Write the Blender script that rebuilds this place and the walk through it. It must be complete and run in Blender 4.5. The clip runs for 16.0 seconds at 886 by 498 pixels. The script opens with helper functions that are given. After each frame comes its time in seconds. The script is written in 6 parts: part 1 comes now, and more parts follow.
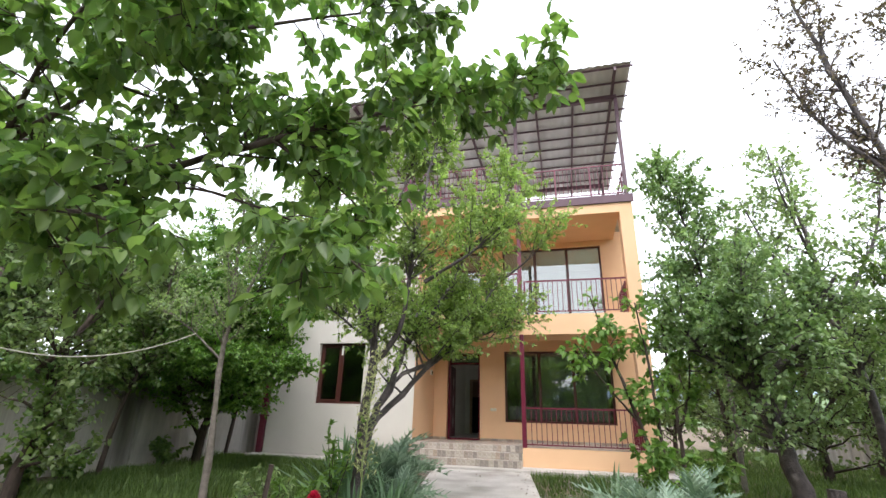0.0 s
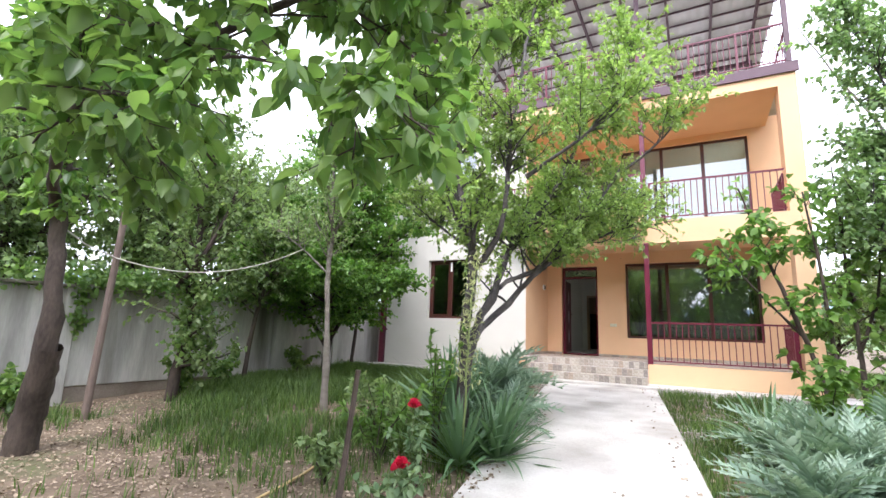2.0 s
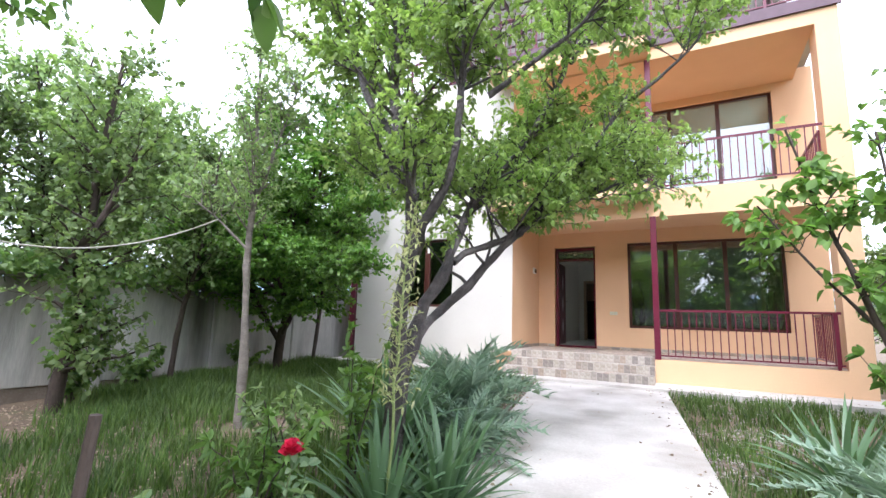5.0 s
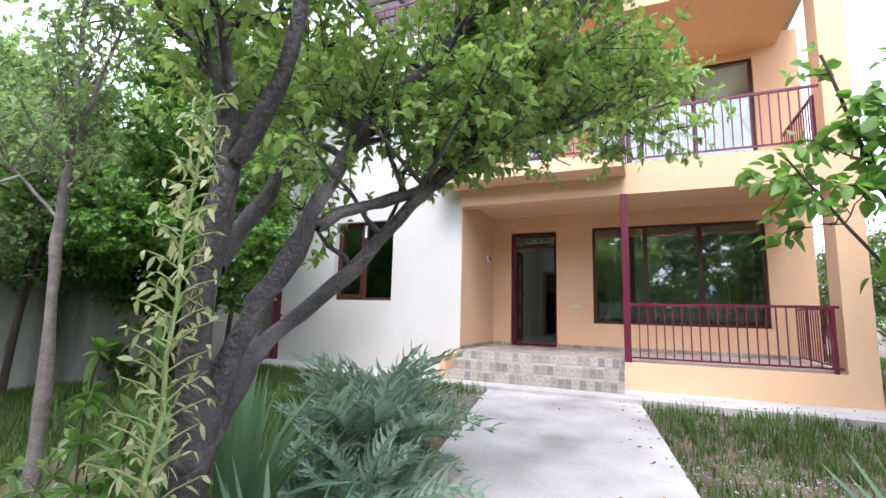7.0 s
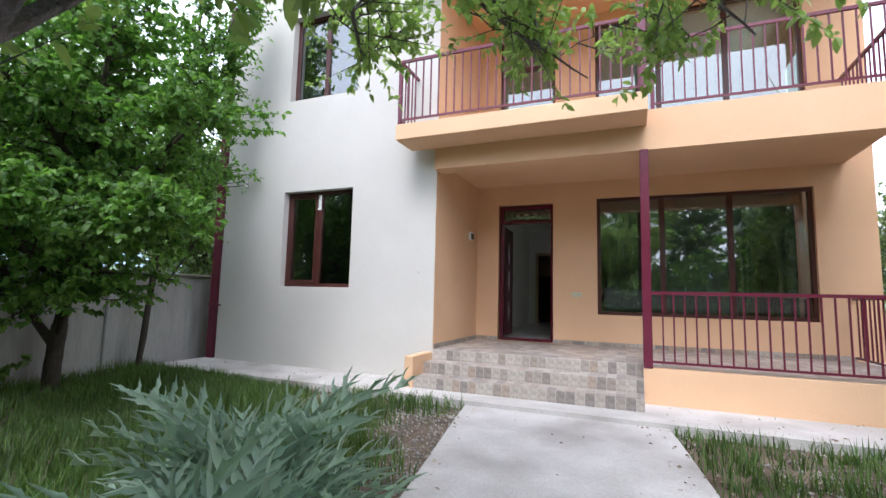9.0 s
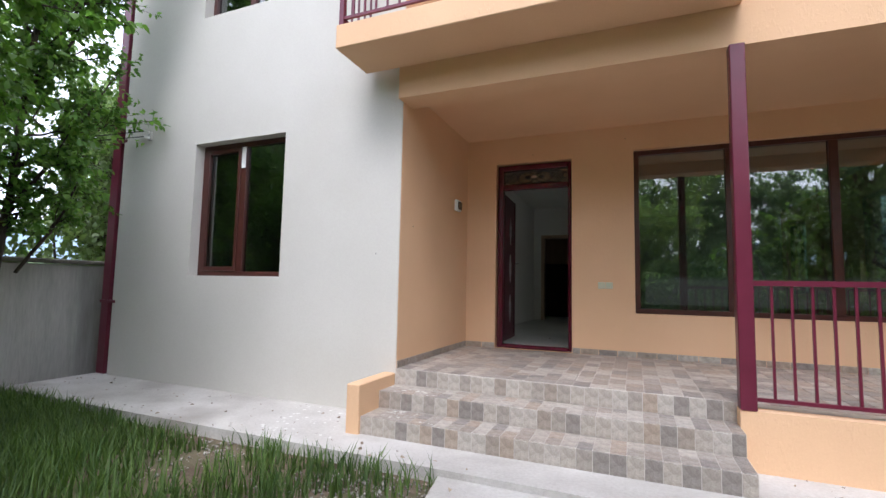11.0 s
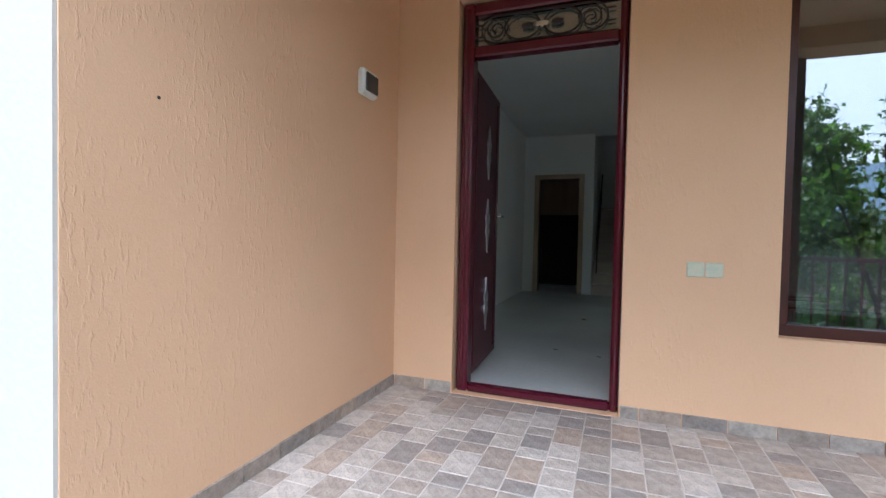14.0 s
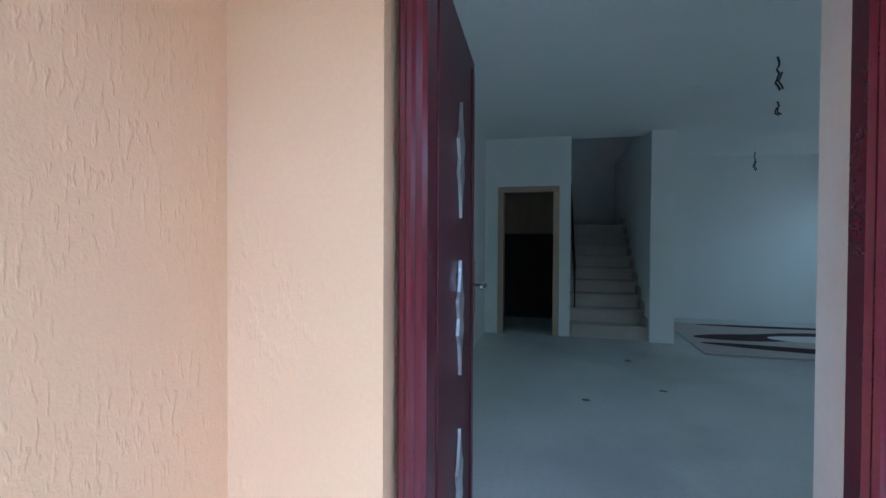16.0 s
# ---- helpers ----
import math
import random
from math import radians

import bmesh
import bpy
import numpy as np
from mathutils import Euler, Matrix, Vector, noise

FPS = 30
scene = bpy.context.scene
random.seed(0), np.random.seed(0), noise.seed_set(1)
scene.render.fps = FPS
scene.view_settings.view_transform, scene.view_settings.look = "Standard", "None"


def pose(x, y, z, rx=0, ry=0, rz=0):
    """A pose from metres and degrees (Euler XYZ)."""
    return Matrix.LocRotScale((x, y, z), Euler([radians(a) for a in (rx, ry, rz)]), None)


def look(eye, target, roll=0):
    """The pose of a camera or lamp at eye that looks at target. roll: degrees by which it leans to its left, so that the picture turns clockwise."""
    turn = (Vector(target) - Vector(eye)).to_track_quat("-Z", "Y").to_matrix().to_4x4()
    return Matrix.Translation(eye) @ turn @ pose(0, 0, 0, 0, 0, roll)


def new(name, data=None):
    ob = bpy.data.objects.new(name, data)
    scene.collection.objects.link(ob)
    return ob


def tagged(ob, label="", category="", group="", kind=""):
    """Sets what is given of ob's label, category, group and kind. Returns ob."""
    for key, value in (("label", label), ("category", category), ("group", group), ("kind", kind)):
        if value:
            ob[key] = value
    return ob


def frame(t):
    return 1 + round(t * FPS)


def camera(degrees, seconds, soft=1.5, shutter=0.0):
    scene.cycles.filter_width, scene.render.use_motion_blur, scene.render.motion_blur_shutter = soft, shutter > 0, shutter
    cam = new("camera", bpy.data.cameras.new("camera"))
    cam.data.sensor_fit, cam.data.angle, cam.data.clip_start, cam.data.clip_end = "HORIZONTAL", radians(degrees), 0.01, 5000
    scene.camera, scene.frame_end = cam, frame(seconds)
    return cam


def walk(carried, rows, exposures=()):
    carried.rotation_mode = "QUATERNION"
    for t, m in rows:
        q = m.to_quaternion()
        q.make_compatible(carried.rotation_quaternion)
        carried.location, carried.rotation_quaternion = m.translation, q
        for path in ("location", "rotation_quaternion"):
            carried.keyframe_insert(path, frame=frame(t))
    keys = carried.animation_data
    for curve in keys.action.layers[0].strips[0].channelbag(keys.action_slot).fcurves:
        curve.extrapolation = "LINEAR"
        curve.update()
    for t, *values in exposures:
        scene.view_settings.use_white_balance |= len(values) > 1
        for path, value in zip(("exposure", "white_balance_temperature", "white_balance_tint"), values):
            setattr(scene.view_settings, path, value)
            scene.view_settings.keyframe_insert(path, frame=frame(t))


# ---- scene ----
cam = camera(88.0, 16.0)
PATH = [
    (0, (0.027, -0.229, 1.025), (-0.457, 1.584, 1.718), 1.7),
    (0.5, (0.011, -0.097, 1.005), (-0.494, 1.711, 1.695), 1.9),
    (1, (-0.061, 0.015, 0.971), (-0.605, 1.842, 1.578), 1.8),
    (1.5, (-0.147, 0.197, 0.939), (-0.771, 2.056, 1.331), 1.9),
    (2, (-0.092, 0.517, 0.945), (-1.044, 2.24, 1.302), 2.2),
    (2.5, (0.014, 0.653, 0.914), (-1.026, 2.327, 1.259), 2.4),
    (3, (0.099, 0.87, 0.916), (-0.948, 2.538, 1.262), 2.4),
    (5.5, (-0.491, 2.543, 1.043), (-1.389, 4.305, 1.337), 1.7),
    (6, (-0.531, 2.919, 1.075), (-1.381, 4.707, 1.36), 1.6),
    (6.5, (-0.594, 3.329, 1.092), (-1.418, 5.128, 1.379), 1.5),
    (7, (-0.703, 3.728, 1.098), (-1.505, 5.538, 1.376), 1.5),
    (7.5, (-0.789, 4.118, 1.09), (-1.586, 5.935, 1.341), 1.5),
    (8, (-0.91, 4.551, 1.114), (-1.71, 6.369, 1.35), 1.5),
    (8.5, (-1.045, 4.961, 1.158), (-1.823, 6.792, 1.369), 1.4),
    (9, (-1.103, 5.408, 1.207), (-1.87, 7.243, 1.414), 1.4),
    (9.2, (-1.106, 5.573, 1.203), (-1.883, 7.403, 1.421), 1.1),
    (11.3, (-1.778, 7.903, 1.265), (-2.54, 9.747, 1.398), 1.1),
    (11.5, (-1.836, 8.133, 1.3), (-2.6, 9.979, 1.396), 1.1),
    (12, (-2.004, 8.647, 1.346), (-2.775, 10.492, 1.356), 1.1),
    (12.5, (-2.103, 9.15, 1.373), (-2.872, 10.996, 1.321), 1.1),
    (13, (-2.203, 9.649, 1.38), (-2.96, 11.499, 1.324), 1.1),
    (13.5, (-2.322, 10.127, 1.409), (-3.048, 11.989, 1.351), 0.8),
    (14, (-2.417, 10.659, 1.437), (-3.116, 12.532, 1.382), 1.2),
    (14.5, (-2.597, 11.146, 1.492), (-3.237, 13.04, 1.439), 1.0),
    (15, (-2.722, 11.569, 1.571), (-3.287, 13.487, 1.52), 0.4),
    (15.5, (-2.815, 11.955, 1.759), (-3.351, 13.881, 1.722), 0.2),
    (16, (-2.965, 12.359, 1.77), (-3.442, 14.301, 1.74), 0.3),
]
EXPOSURES = [(0, 0.75, 6200, 14), (1.5, 1.12, 5980, 16), (3, 1.42, 5830, 17), (6, 1.22, 5650, 18), (7.5, 1.08, 5600, 19), (8, 0.97, 5600, 18), (9, 0.8, 5580, 16), (11.5, 0.67, 5700, 16), (12.5, 0.68, 5720, 15), (13.5, 0.87, 5750, 14), (14, 1.33, 5080, 12), (14.5, 1.62, 4440, 9), (15.5, 2.32, 4180, 6), (16, 2.48, 4130, 6)]
walk(cam, [(t, look(eye, target, roll)) for t, eye, target, roll in PATH], EXPOSURES)

# ---- light ----
world = bpy.data.worlds.new("sky")
scene.world = world
world.use_nodes = True
wn, wl = world.node_tree.nodes, world.node_tree.links
sky = wn.new("ShaderNodeTexSky")
sky.sky_type = "NISHITA"
sky.sun_disc = False
sky.sun_elevation, sky.sun_rotation = radians(52), radians(170)
sky.air_density, sky.dust_density, sky.ozone_density = 1.0, 6.0, 1.0
haze = wn.new("ShaderNodeMixRGB")
haze.inputs[0].default_value = 0.8
haze.inputs[2].default_value = (12.0, 12.2, 12.6, 1)
wl.new(sky.outputs[0], haze.inputs[1])
wl.new(haze.outputs[0], wn["Background"].inputs[0])
wn["Background"].inputs[1].default_value = 0.14
sun = new("sun", bpy.data.lights.new("sun", "SUN"))
sun.data.energy, sun.data.angle, sun.data.color = 1.4, radians(25), (1, 0.96, 0.9)
sun.matrix_world = look((0, 0, 30), (-3.0, 17.8, 6.2))


# fill lamps added in the wall openings, standing in for skylight indoors
for name, place, aim, w, h, watts in (("window_light_front", (-0.2, 13.50, 1.95), (-0.2, 18, 1.2), 2.7, 1.75, 0.76), ("window_light_side", (1.58, 15.9, 2.0), (-4, 16.4, 1.0), 1.6, 1.4, 1.18), ("window_light_upper", (1.58, 15.9, 5.25), (-4, 15.7, 4.9), 1.6, 1.8, 22.0), ("window_light_rear", (1.58, 19.85, 2.0), (-4, 19.6, 1.0), 1.1, 1.4, 0.66)):
    lamp = new(name, bpy.data.lights.new(name, "AREA"))
    lamp.data.shape, lamp.data.size, lamp.data.size_y, lamp.data.energy, lamp.data.color = "RECTANGLE", w, h, watts, (1.0, 0.96, 0.87)
    lamp.matrix_world = look(place, aim)

# ---- materials ----
def material(name, base, rough=0.8, metal=0.0):
    m = bpy.data.materials.new(name)
    m.use_nodes = True
    b = m.node_tree.nodes["Principled BSDF"]
    b.inputs["Base Color"].default_value = (*base, 1)
    b.inputs["Roughness"].default_value, b.inputs["Metallic"].default_value = rough, metal
    return m


def mottled(name, c1, c2, scale=3.0, fine=60.0, rough=0.85, bump=0.0, bump_scale=80.0, stretch=(1, 1, 1), metal=0.0, per_object=0.0, per_island=0.0, stain=None, stain_at=(0.52, 0.7)):
    """Two tones mixed by coarse and fine noise in world metres, with relief; stain adds a third tone in patches."""
    m = material(name, c1, rough, metal)
    n, l = m.node_tree.nodes, m.node_tree.links
    b = n["Principled BSDF"]
    geo = n.new("ShaderNodeTexCoord")
    mp = n.new("ShaderNodeMapping")
    mp.inputs["Scale"].default_value = stretch
    l.new(geo.outputs["Object"], mp.inputs["Vector"])
    def tex(s, d=4.0):
        t = n.new("ShaderNodeTexNoise")
        t.inputs["Scale"].default_value, t.inputs["Detail"].default_value = s, d
        l.new(mp.outputs[0], t.inputs["Vector"])
        return t
    a, f = tex(scale), tex(fine, 2.0)
    add = n.new("ShaderNodeMath")
    add.operation = "MULTIPLY_ADD"
    add.inputs[1].default_value = 0.45
    l.new(f.outputs[0], add.inputs[0])
    l.new(a.outputs[0], add.inputs[2])
    ramp = n.new("ShaderNodeMapRange")
    ramp.inputs[1].default_value, ramp.inputs[2].default_value = 0.5, 0.95
    l.new(add.outputs[0], ramp.inputs[0])
    mix = n.new("ShaderNodeMixRGB")
    mix.inputs[1].default_value, mix.inputs[2].default_value = (*c1, 1), (*c2, 1)
    l.new(ramp.outputs[0], mix.inputs[0])
    out = mix
    if stain:
        s = tex(scale * 0.45, 6.0)
        r = n.new("ShaderNodeMapRange")
        r.inputs[1].default_value, r.inputs[2].default_value = stain_at
        l.new(s.outputs[0], r.inputs[0])
        mx = n.new("ShaderNodeMixRGB")
        mx.inputs[2].default_value = (*stain, 1)
        l.new(r.outputs[0], mx.inputs[0])
        l.new(out.outputs[0], mx.inputs[1])
        out = mx
    if per_object or per_island:
        rnd = n.new("ShaderNodeObjectInfo") if per_object else n.new("ShaderNodeNewGeometry")
        mr = n.new("ShaderNodeMapRange")
        k = per_object or per_island
        mr.inputs[3].default_value, mr.inputs[4].default_value = 1 - k, 1 + k
        l.new(rnd.outputs["Random" if per_object else "Random Per Island"], mr.inputs[0])
        hs = n.new("ShaderNodeHueSaturation")
        l.new(mr.outputs[0], hs.inputs["Value"])
        l.new(out.outputs[0], hs.inputs["Color"])
        out = hs
    l.new(out.outputs[0], b.inputs["Base Color"])
    if bump:
        t = tex(bump_scale, 3.0)
        bp = n.new("ShaderNodeBump")
        bp.inputs["Strength"].default_value, bp.inputs["Distance"].default_value = bump, 0.02
        l.new(t.outputs[0], bp.inputs["Height"])
        l.new(bp.outputs[0], b.inputs["Normal"])
    return m


def leafy(name, c1, c2, rough=0.45, through_light=0.45, vary=0.25):
    """Leaf: glossy skin, lets light through, each leaf a tone of its own."""
    m = material(name, c1, rough)
    n, l = m.node_tree.nodes, m.node_tree.links
    b = n["Principled BSDF"]
    b.inputs["Specular IOR Level"].default_value = 0.5
    rnd = n.new("ShaderNodeNewGeometry")
    mix = n.new("ShaderNodeMixRGB")
    mix.inputs[1].default_value, mix.inputs[2].default_value = (*c1, 1), (*c2, 1)
    l.new(rnd.outputs["Random Per Island"], mix.inputs[0])
    no = n.new("ShaderNodeTexNoise")
    no.inputs["Scale"].default_value = 1.3
    tc = n.new("ShaderNodeTexCoord")
    l.new(tc.outputs["Object"], no.inputs["Vector"])
    mr = n.new("ShaderNodeMapRange")
    mr.inputs[1].default_value, mr.inputs[2].default_value = 0.3, 0.7
    mr.inputs[3].default_value, mr.inputs[4].default_value = 1 - vary, 1 + vary
    l.new(no.outputs[0], mr.inputs[0])
    hs = n.new("ShaderNodeHueSaturation")
    l.new(mr.outputs[0], hs.inputs["Value"])
    l.new(mix.outputs[0], hs.inputs["Color"])
    l.new(hs.outputs[0], b.inputs["Base Color"])
    tr = n.new("ShaderNodeBsdfTranslucent")
    warm = n.new("ShaderNodeMixRGB")
    warm.blend_type = "MULTIPLY"
    warm.inputs[0].default_value = 1.0
    warm.inputs[2].default_value = (1.35, 1.5, 0.8, 1)
    l.new(hs.outputs[0], warm.inputs[1])
    l.new(warm.outputs[0], tr.inputs[0])
    ms = n.new("ShaderNodeMixShader")
    ms.inputs[0].default_value = through_light
    l.new(b.outputs[0], ms.inputs[1])
    l.new(tr.outputs[0], ms.inputs[2])
    l.new(ms.outputs[0], n["Material Output"].inputs[0])
    return m


def glass(name, tint=(0.9, 0.95, 0.95)):
    """Window pane: reflects by Fresnel, else clear."""
    m = material(name, tint, 0.02)
    n, l = m.node_tree.nodes, m.node_tree.links
    lw = n.new("ShaderNodeLayerWeight")
    lw.inputs[0].default_value = 0.5
    pw = n.new("ShaderNodeMath")
    pw.operation = "POWER"
    pw.inputs[1].default_value = 4.0
    l.new(lw.outputs["Facing"], pw.inputs[0])
    fr = n.new("ShaderNodeMapRange")
    fr.inputs[3].default_value, fr.inputs[4].default_value = 0.24, 0.95
    l.new(pw.outputs[0], fr.inputs[0])
    gl = n.new("ShaderNodeBsdfGlossy")
    gl.inputs["Roughness"].default_value = 0.0
    tp = n.new("ShaderNodeBsdfTransparent")
    tp.inputs[0].default_value = (*tint, 1)
    ms = n.new("ShaderNodeMixShader")
    l.new(fr.outputs[0], ms.inputs[0])
    l.new(tp.outputs[0], ms.inputs[1])
    l.new(gl.outputs[0], ms.inputs[2])
    l.new(ms.outputs[0], n["Material Output"].inputs[0])
    return m


def worm_plaster(name, c1, c2):
    """Render dragged with a float: short upright grooves in some patches, fine grain elsewhere."""
    m = mottled(name, c1, c2, 1.2, 90, 0.9)
    n, l = m.node_tree.nodes, m.node_tree.links
    tc = n.new("ShaderNodeTexCoord")
    mp = n.new("ShaderNodeMapping")
    mp.inputs["Scale"].default_value = (1, 1, 0.34)
    l.new(tc.outputs["Object"], mp.inputs["Vector"])
    def field(scale, lo, hi, vec):
        t = n.new("ShaderNodeTexNoise")
        t.inputs["Scale"].default_value, t.inputs["Detail"].default_value = scale, 2.0
        l.new(vec, t.inputs["Vector"])
        r = n.new("ShaderNodeMapRange")
        r.inputs[1].default_value, r.inputs[2].default_value = lo, hi
        l.new(t.outputs[0], r.inputs[0])
        return r.outputs[0]
    def mul(a, b, op="MULTIPLY"):
        k = n.new("ShaderNodeMath")
        k.operation = op
        for i, v in enumerate((a, b)):
            if isinstance(v, float):
                k.inputs[i].default_value = v
            else:
                l.new(v, k.inputs[i])
        return k.outputs[0]
    groove = mul(field(62, 0.54, 0.66, mp.outputs[0]), field(5, 0.38, 0.58, tc.outputs["Object"]))
    height = mul(groove, mul(field(150, 0.3, 0.7, tc.outputs["Object"]), 0.22), "ADD")
    bp = n.new("ShaderNodeBump")
    bp.inputs["Strength"].default_value, bp.inputs["Distance"].default_value = 0.3, 0.005
    l.new(height, bp.inputs["Height"])
    l.new(bp.outputs[0], n["Principled BSDF"].inputs["Normal"])
    return m


ORANGE = worm_plaster("orange_render", (0.71, 0.455, 0.265), (0.77, 0.505, 0.30))
WHITE = mottled("white_render", (0.56, 0.535, 0.475), (0.62, 0.595, 0.535), 0.8, 60, 0.92, 0.09, 60, stain=(0.56, 0.52, 0.44), stain_at=(0.55, 0.8))
CONCRETE = mottled("path_concrete", (0.46, 0.43, 0.385), (0.62, 0.59, 0.545), 2.2, 40, 0.9, 0.4, 60, stain=(0.33, 0.30, 0.26), stain_at=(0.5, 0.72))
FENCE = mottled("fence_concrete", (0.37, 0.36, 0.33), (0.56, 0.545, 0.50), 1.6, 30, 0.95, 0.3, 40, (1, 1.6, 0.22), stain=(0.09, 0.085, 0.07), stain_at=(0.51, 0.70))
COPING = mottled("mossy_coping", (0.12, 0.115, 0.09), (0.24, 0.22, 0.18), 5, 40, 0.95, 0.5, 40)
RED = mottled("oxide_red_paint", (0.11, 0.013, 0.03), (0.14, 0.018, 0.04), 5, 120, 0.28)
ROOFRED = mottled("roof_red_paint", (0.075, 0.038, 0.052), (0.11, 0.055, 0.075), 4, 60, 0.5)
BROWN = mottled("brown_frame", (0.052, 0.017, 0.013), (0.08, 0.025, 0.018), 6, 90, 0.35)
TIN = mottled("roof_sheet", (0.58, 0.565, 0.57), (0.70, 0.68, 0.68), 2, 40, 0.6, metal=0.0, per_island=0.06)
GLASS = glass("window_glass", (0.50, 0.58, 0.55))
INWALL = mottled("inner_plaster", (0.78, 0.78, 0.73), (0.84, 0.84, 0.79), 1, 40, 0.9)
INFLOOR = mottled("inner_floor", (0.50, 0.51, 0.48), (0.62, 0.63, 0.59), 1.2, 30, 0.4, stain=(0.40, 0.41, 0.39))
BARK = mottled("bark", (0.030, 0.025, 0.024), (0.095, 0.079, 0.074), 9, 55, 0.55, 1.0, 50, (1, 1, 0.9), stain=(0.19, 0.165, 0.155), stain_at=(0.54, 0.72))
DARKBARK = mottled("dark_bark", (0.034, 0.025, 0.02), (0.09, 0.068, 0.054), 6, 40, 0.95, 0.8, 35, (1, 1, 0.4))
SOIL = mottled("soil", (0.09, 0.062, 0.04), (0.20, 0.15, 0.10), 2.5, 45, 1.0, 0.6, 30, stain=(0.10, 0.12, 0.045), stain_at=(0.54, 0.70))


def tile_stone(name, socket):
    """Stone-look glaze: each piece takes one of six tones, with grain of its own."""
    m = mottled(name, (0.43, 0.39, 0.345), (0.75, 0.70, 0.635), 17, 85, 0.42, 0.35, 55)
    n, l = m.node_tree.nodes, m.node_tree.links
    rnd = n.new("ShaderNodeObjectInfo") if socket == "Random" else n.new("ShaderNodeNewGeometry")
    ramp = n.new("ShaderNodeValToRGB")
    ramp.color_ramp.interpolation = "CONSTANT"
    tones = ((0.52, 0.47, 0.43), (0.74, 0.72, 0.69), (0.60, 0.52, 0.45), (0.42, 0.40, 0.39), (0.68, 0.65, 0.61), (0.56, 0.53, 0.50))
    while len(ramp.color_ramp.elements) < len(tones):
        ramp.color_ramp.elements.new(0.5)
    for i, c in enumerate(tones):
        ramp.color_ramp.elements[i].position = i / len(tones)
        ramp.color_ramp.elements[i].color = (*c, 1)
    l.new(rnd.outputs[socket], ramp.inputs[0])
    mul = n.new("ShaderNodeMixRGB")
    mul.blend_type = "MULTIPLY"
    mul.inputs[0].default_value = 1.0
    b = n["Principled BSDF"]
    l.new(b.inputs["Base Color"].links[0].from_socket, mul.inputs[1])
    l.new(ramp.outputs[0], mul.inputs[2])
    l.new(mul.outputs[0], b.inputs["Base Color"])
    return m


TILE = tile_stone("stone_tile", "Random")
TILEJ = tile_stone("stone_tile_rest", "Random Per Island")
GROUT = mottled("grout", (0.46, 0.42, 0.37), (0.56, 0.51, 0.46), 9, 70, 0.9)
PLUM = leafy("plum_leaf", (0.19, 0.285, 0.085), (0.36, 0.46, 0.165))
MAPLE = leafy("maple_leaf", (0.075, 0.17, 0.03), (0.19, 0.33, 0.065))
BIGLEAF = leafy("broad_leaf", (0.085, 0.165, 0.05), (0.215, 0.315, 0.095), 0.4, 0.5, 0.35)
FARLEAF = leafy("far_leaf", (0.12, 0.185, 0.07), (0.235, 0.31, 0.13))
GREYLEAF = leafy("pale_leaf", (0.17, 0.255, 0.115), (0.31, 0.395, 0.19))
GRASS = leafy("grass_blade", (0.042, 0.09, 0.018), (0.14, 0.215, 0.05), 0.6, 0.35)
SAPLEAF = leafy("sapling_leaf", (0.11, 0.21, 0.05), (0.20, 0.32, 0.08), 0.45, 0.45)
APPLELEAF = leafy("apple_leaf", (0.15, 0.24, 0.11), (0.29, 0.39, 0.19), 0.45, 0.45)
RUSTLEAF = leafy("rust_leaf", (0.10, 0.07, 0.06), (0.17, 0.14, 0.10), 0.6, 0.3)
PALEBARK = mottled("pale_bark", (0.14, 0.12, 0.10), (0.27, 0.24, 0.21), 6, 40, 0.95, 0.6, 35, (1, 1, 2.0))
POLEWOOD = mottled("pole_wood", (0.13, 0.095, 0.08), (0.22, 0.165, 0.14), 4, 50, 0.9, 0.4, 40, (1, 1, 0.2))
ROPE = mottled("rope", (0.45, 0.43, 0.36), (0.55, 0.52, 0.45), 10, 90, 0.9)
HOSE = mottled("hose", (0.42, 0.30, 0.13), (0.5, 0.37, 0.18), 10, 90, 0.6)
SILVER = leafy("silver_thistle", (0.17, 0.26, 0.185), (0.33, 0.43, 0.33), 0.55, 0.2)
SWORD = leafy("sword_leaf", (0.07, 0.15, 0.07), (0.16, 0.26, 0.13), 0.4, 0.2)


# ---- mesh helpers ----
def part(name, bm, mat, parent=None, label=""):
    me = bpy.data.meshes.new(name)
    bm.to_mesh(me)
    bm.free()
    me.materials.append(mat)
    ob = new(name, me)
    if parent:
        ob.parent = parent
    if label:
        ob["label"] = label
    return ob


def thing(name, x, y, z, label, category, group="", kind=""):
    ob = new(name)
    ob.empty_display_size = 0.1
    ob.matrix_world = pose(x, y, z)
    return tagged(ob, label, category, group, kind)


def box(bm, x0, x1, y0, y1, z0, z1, bevel=0.0):
    r = bmesh.ops.create_cube(bm, size=1.0, matrix=Matrix.LocRotScale(((x0 + x1) / 2, (y0 + y1) / 2, (z0 + z1) / 2), None, (x1 - x0, y1 - y0, z1 - z0)))
    if bevel:
        edges = list({e for v in r["verts"] for e in v.link_edges})
        bmesh.ops.bevel(bm, geom=edges, offset=bevel, segments=1, affect="EDGES")
    return bm


def boxes(*rows, bevel=0.0):
    bm = bmesh.new()
    for r in rows:
        box(bm, *r, bevel=bevel)
    return bm


def bar(bm, a, b, w, sides=4, w2=None):
    """A straight bar from a to b."""
    a, b = Vector(a), Vector(b)
    d = b - a
    m = Matrix.Translation((a + b) / 2) @ d.to_track_quat("Z", "Y").to_matrix().to_4x4()
    if sides == 4:
        m = m @ pose(0, 0, 0, 0, 0, 45)
    bmesh.ops.create_cone(bm, cap_ends=True, segments=sides, radius1=w, radius2=w if w2 is None else w2, depth=d.length, matrix=m)
    return bm


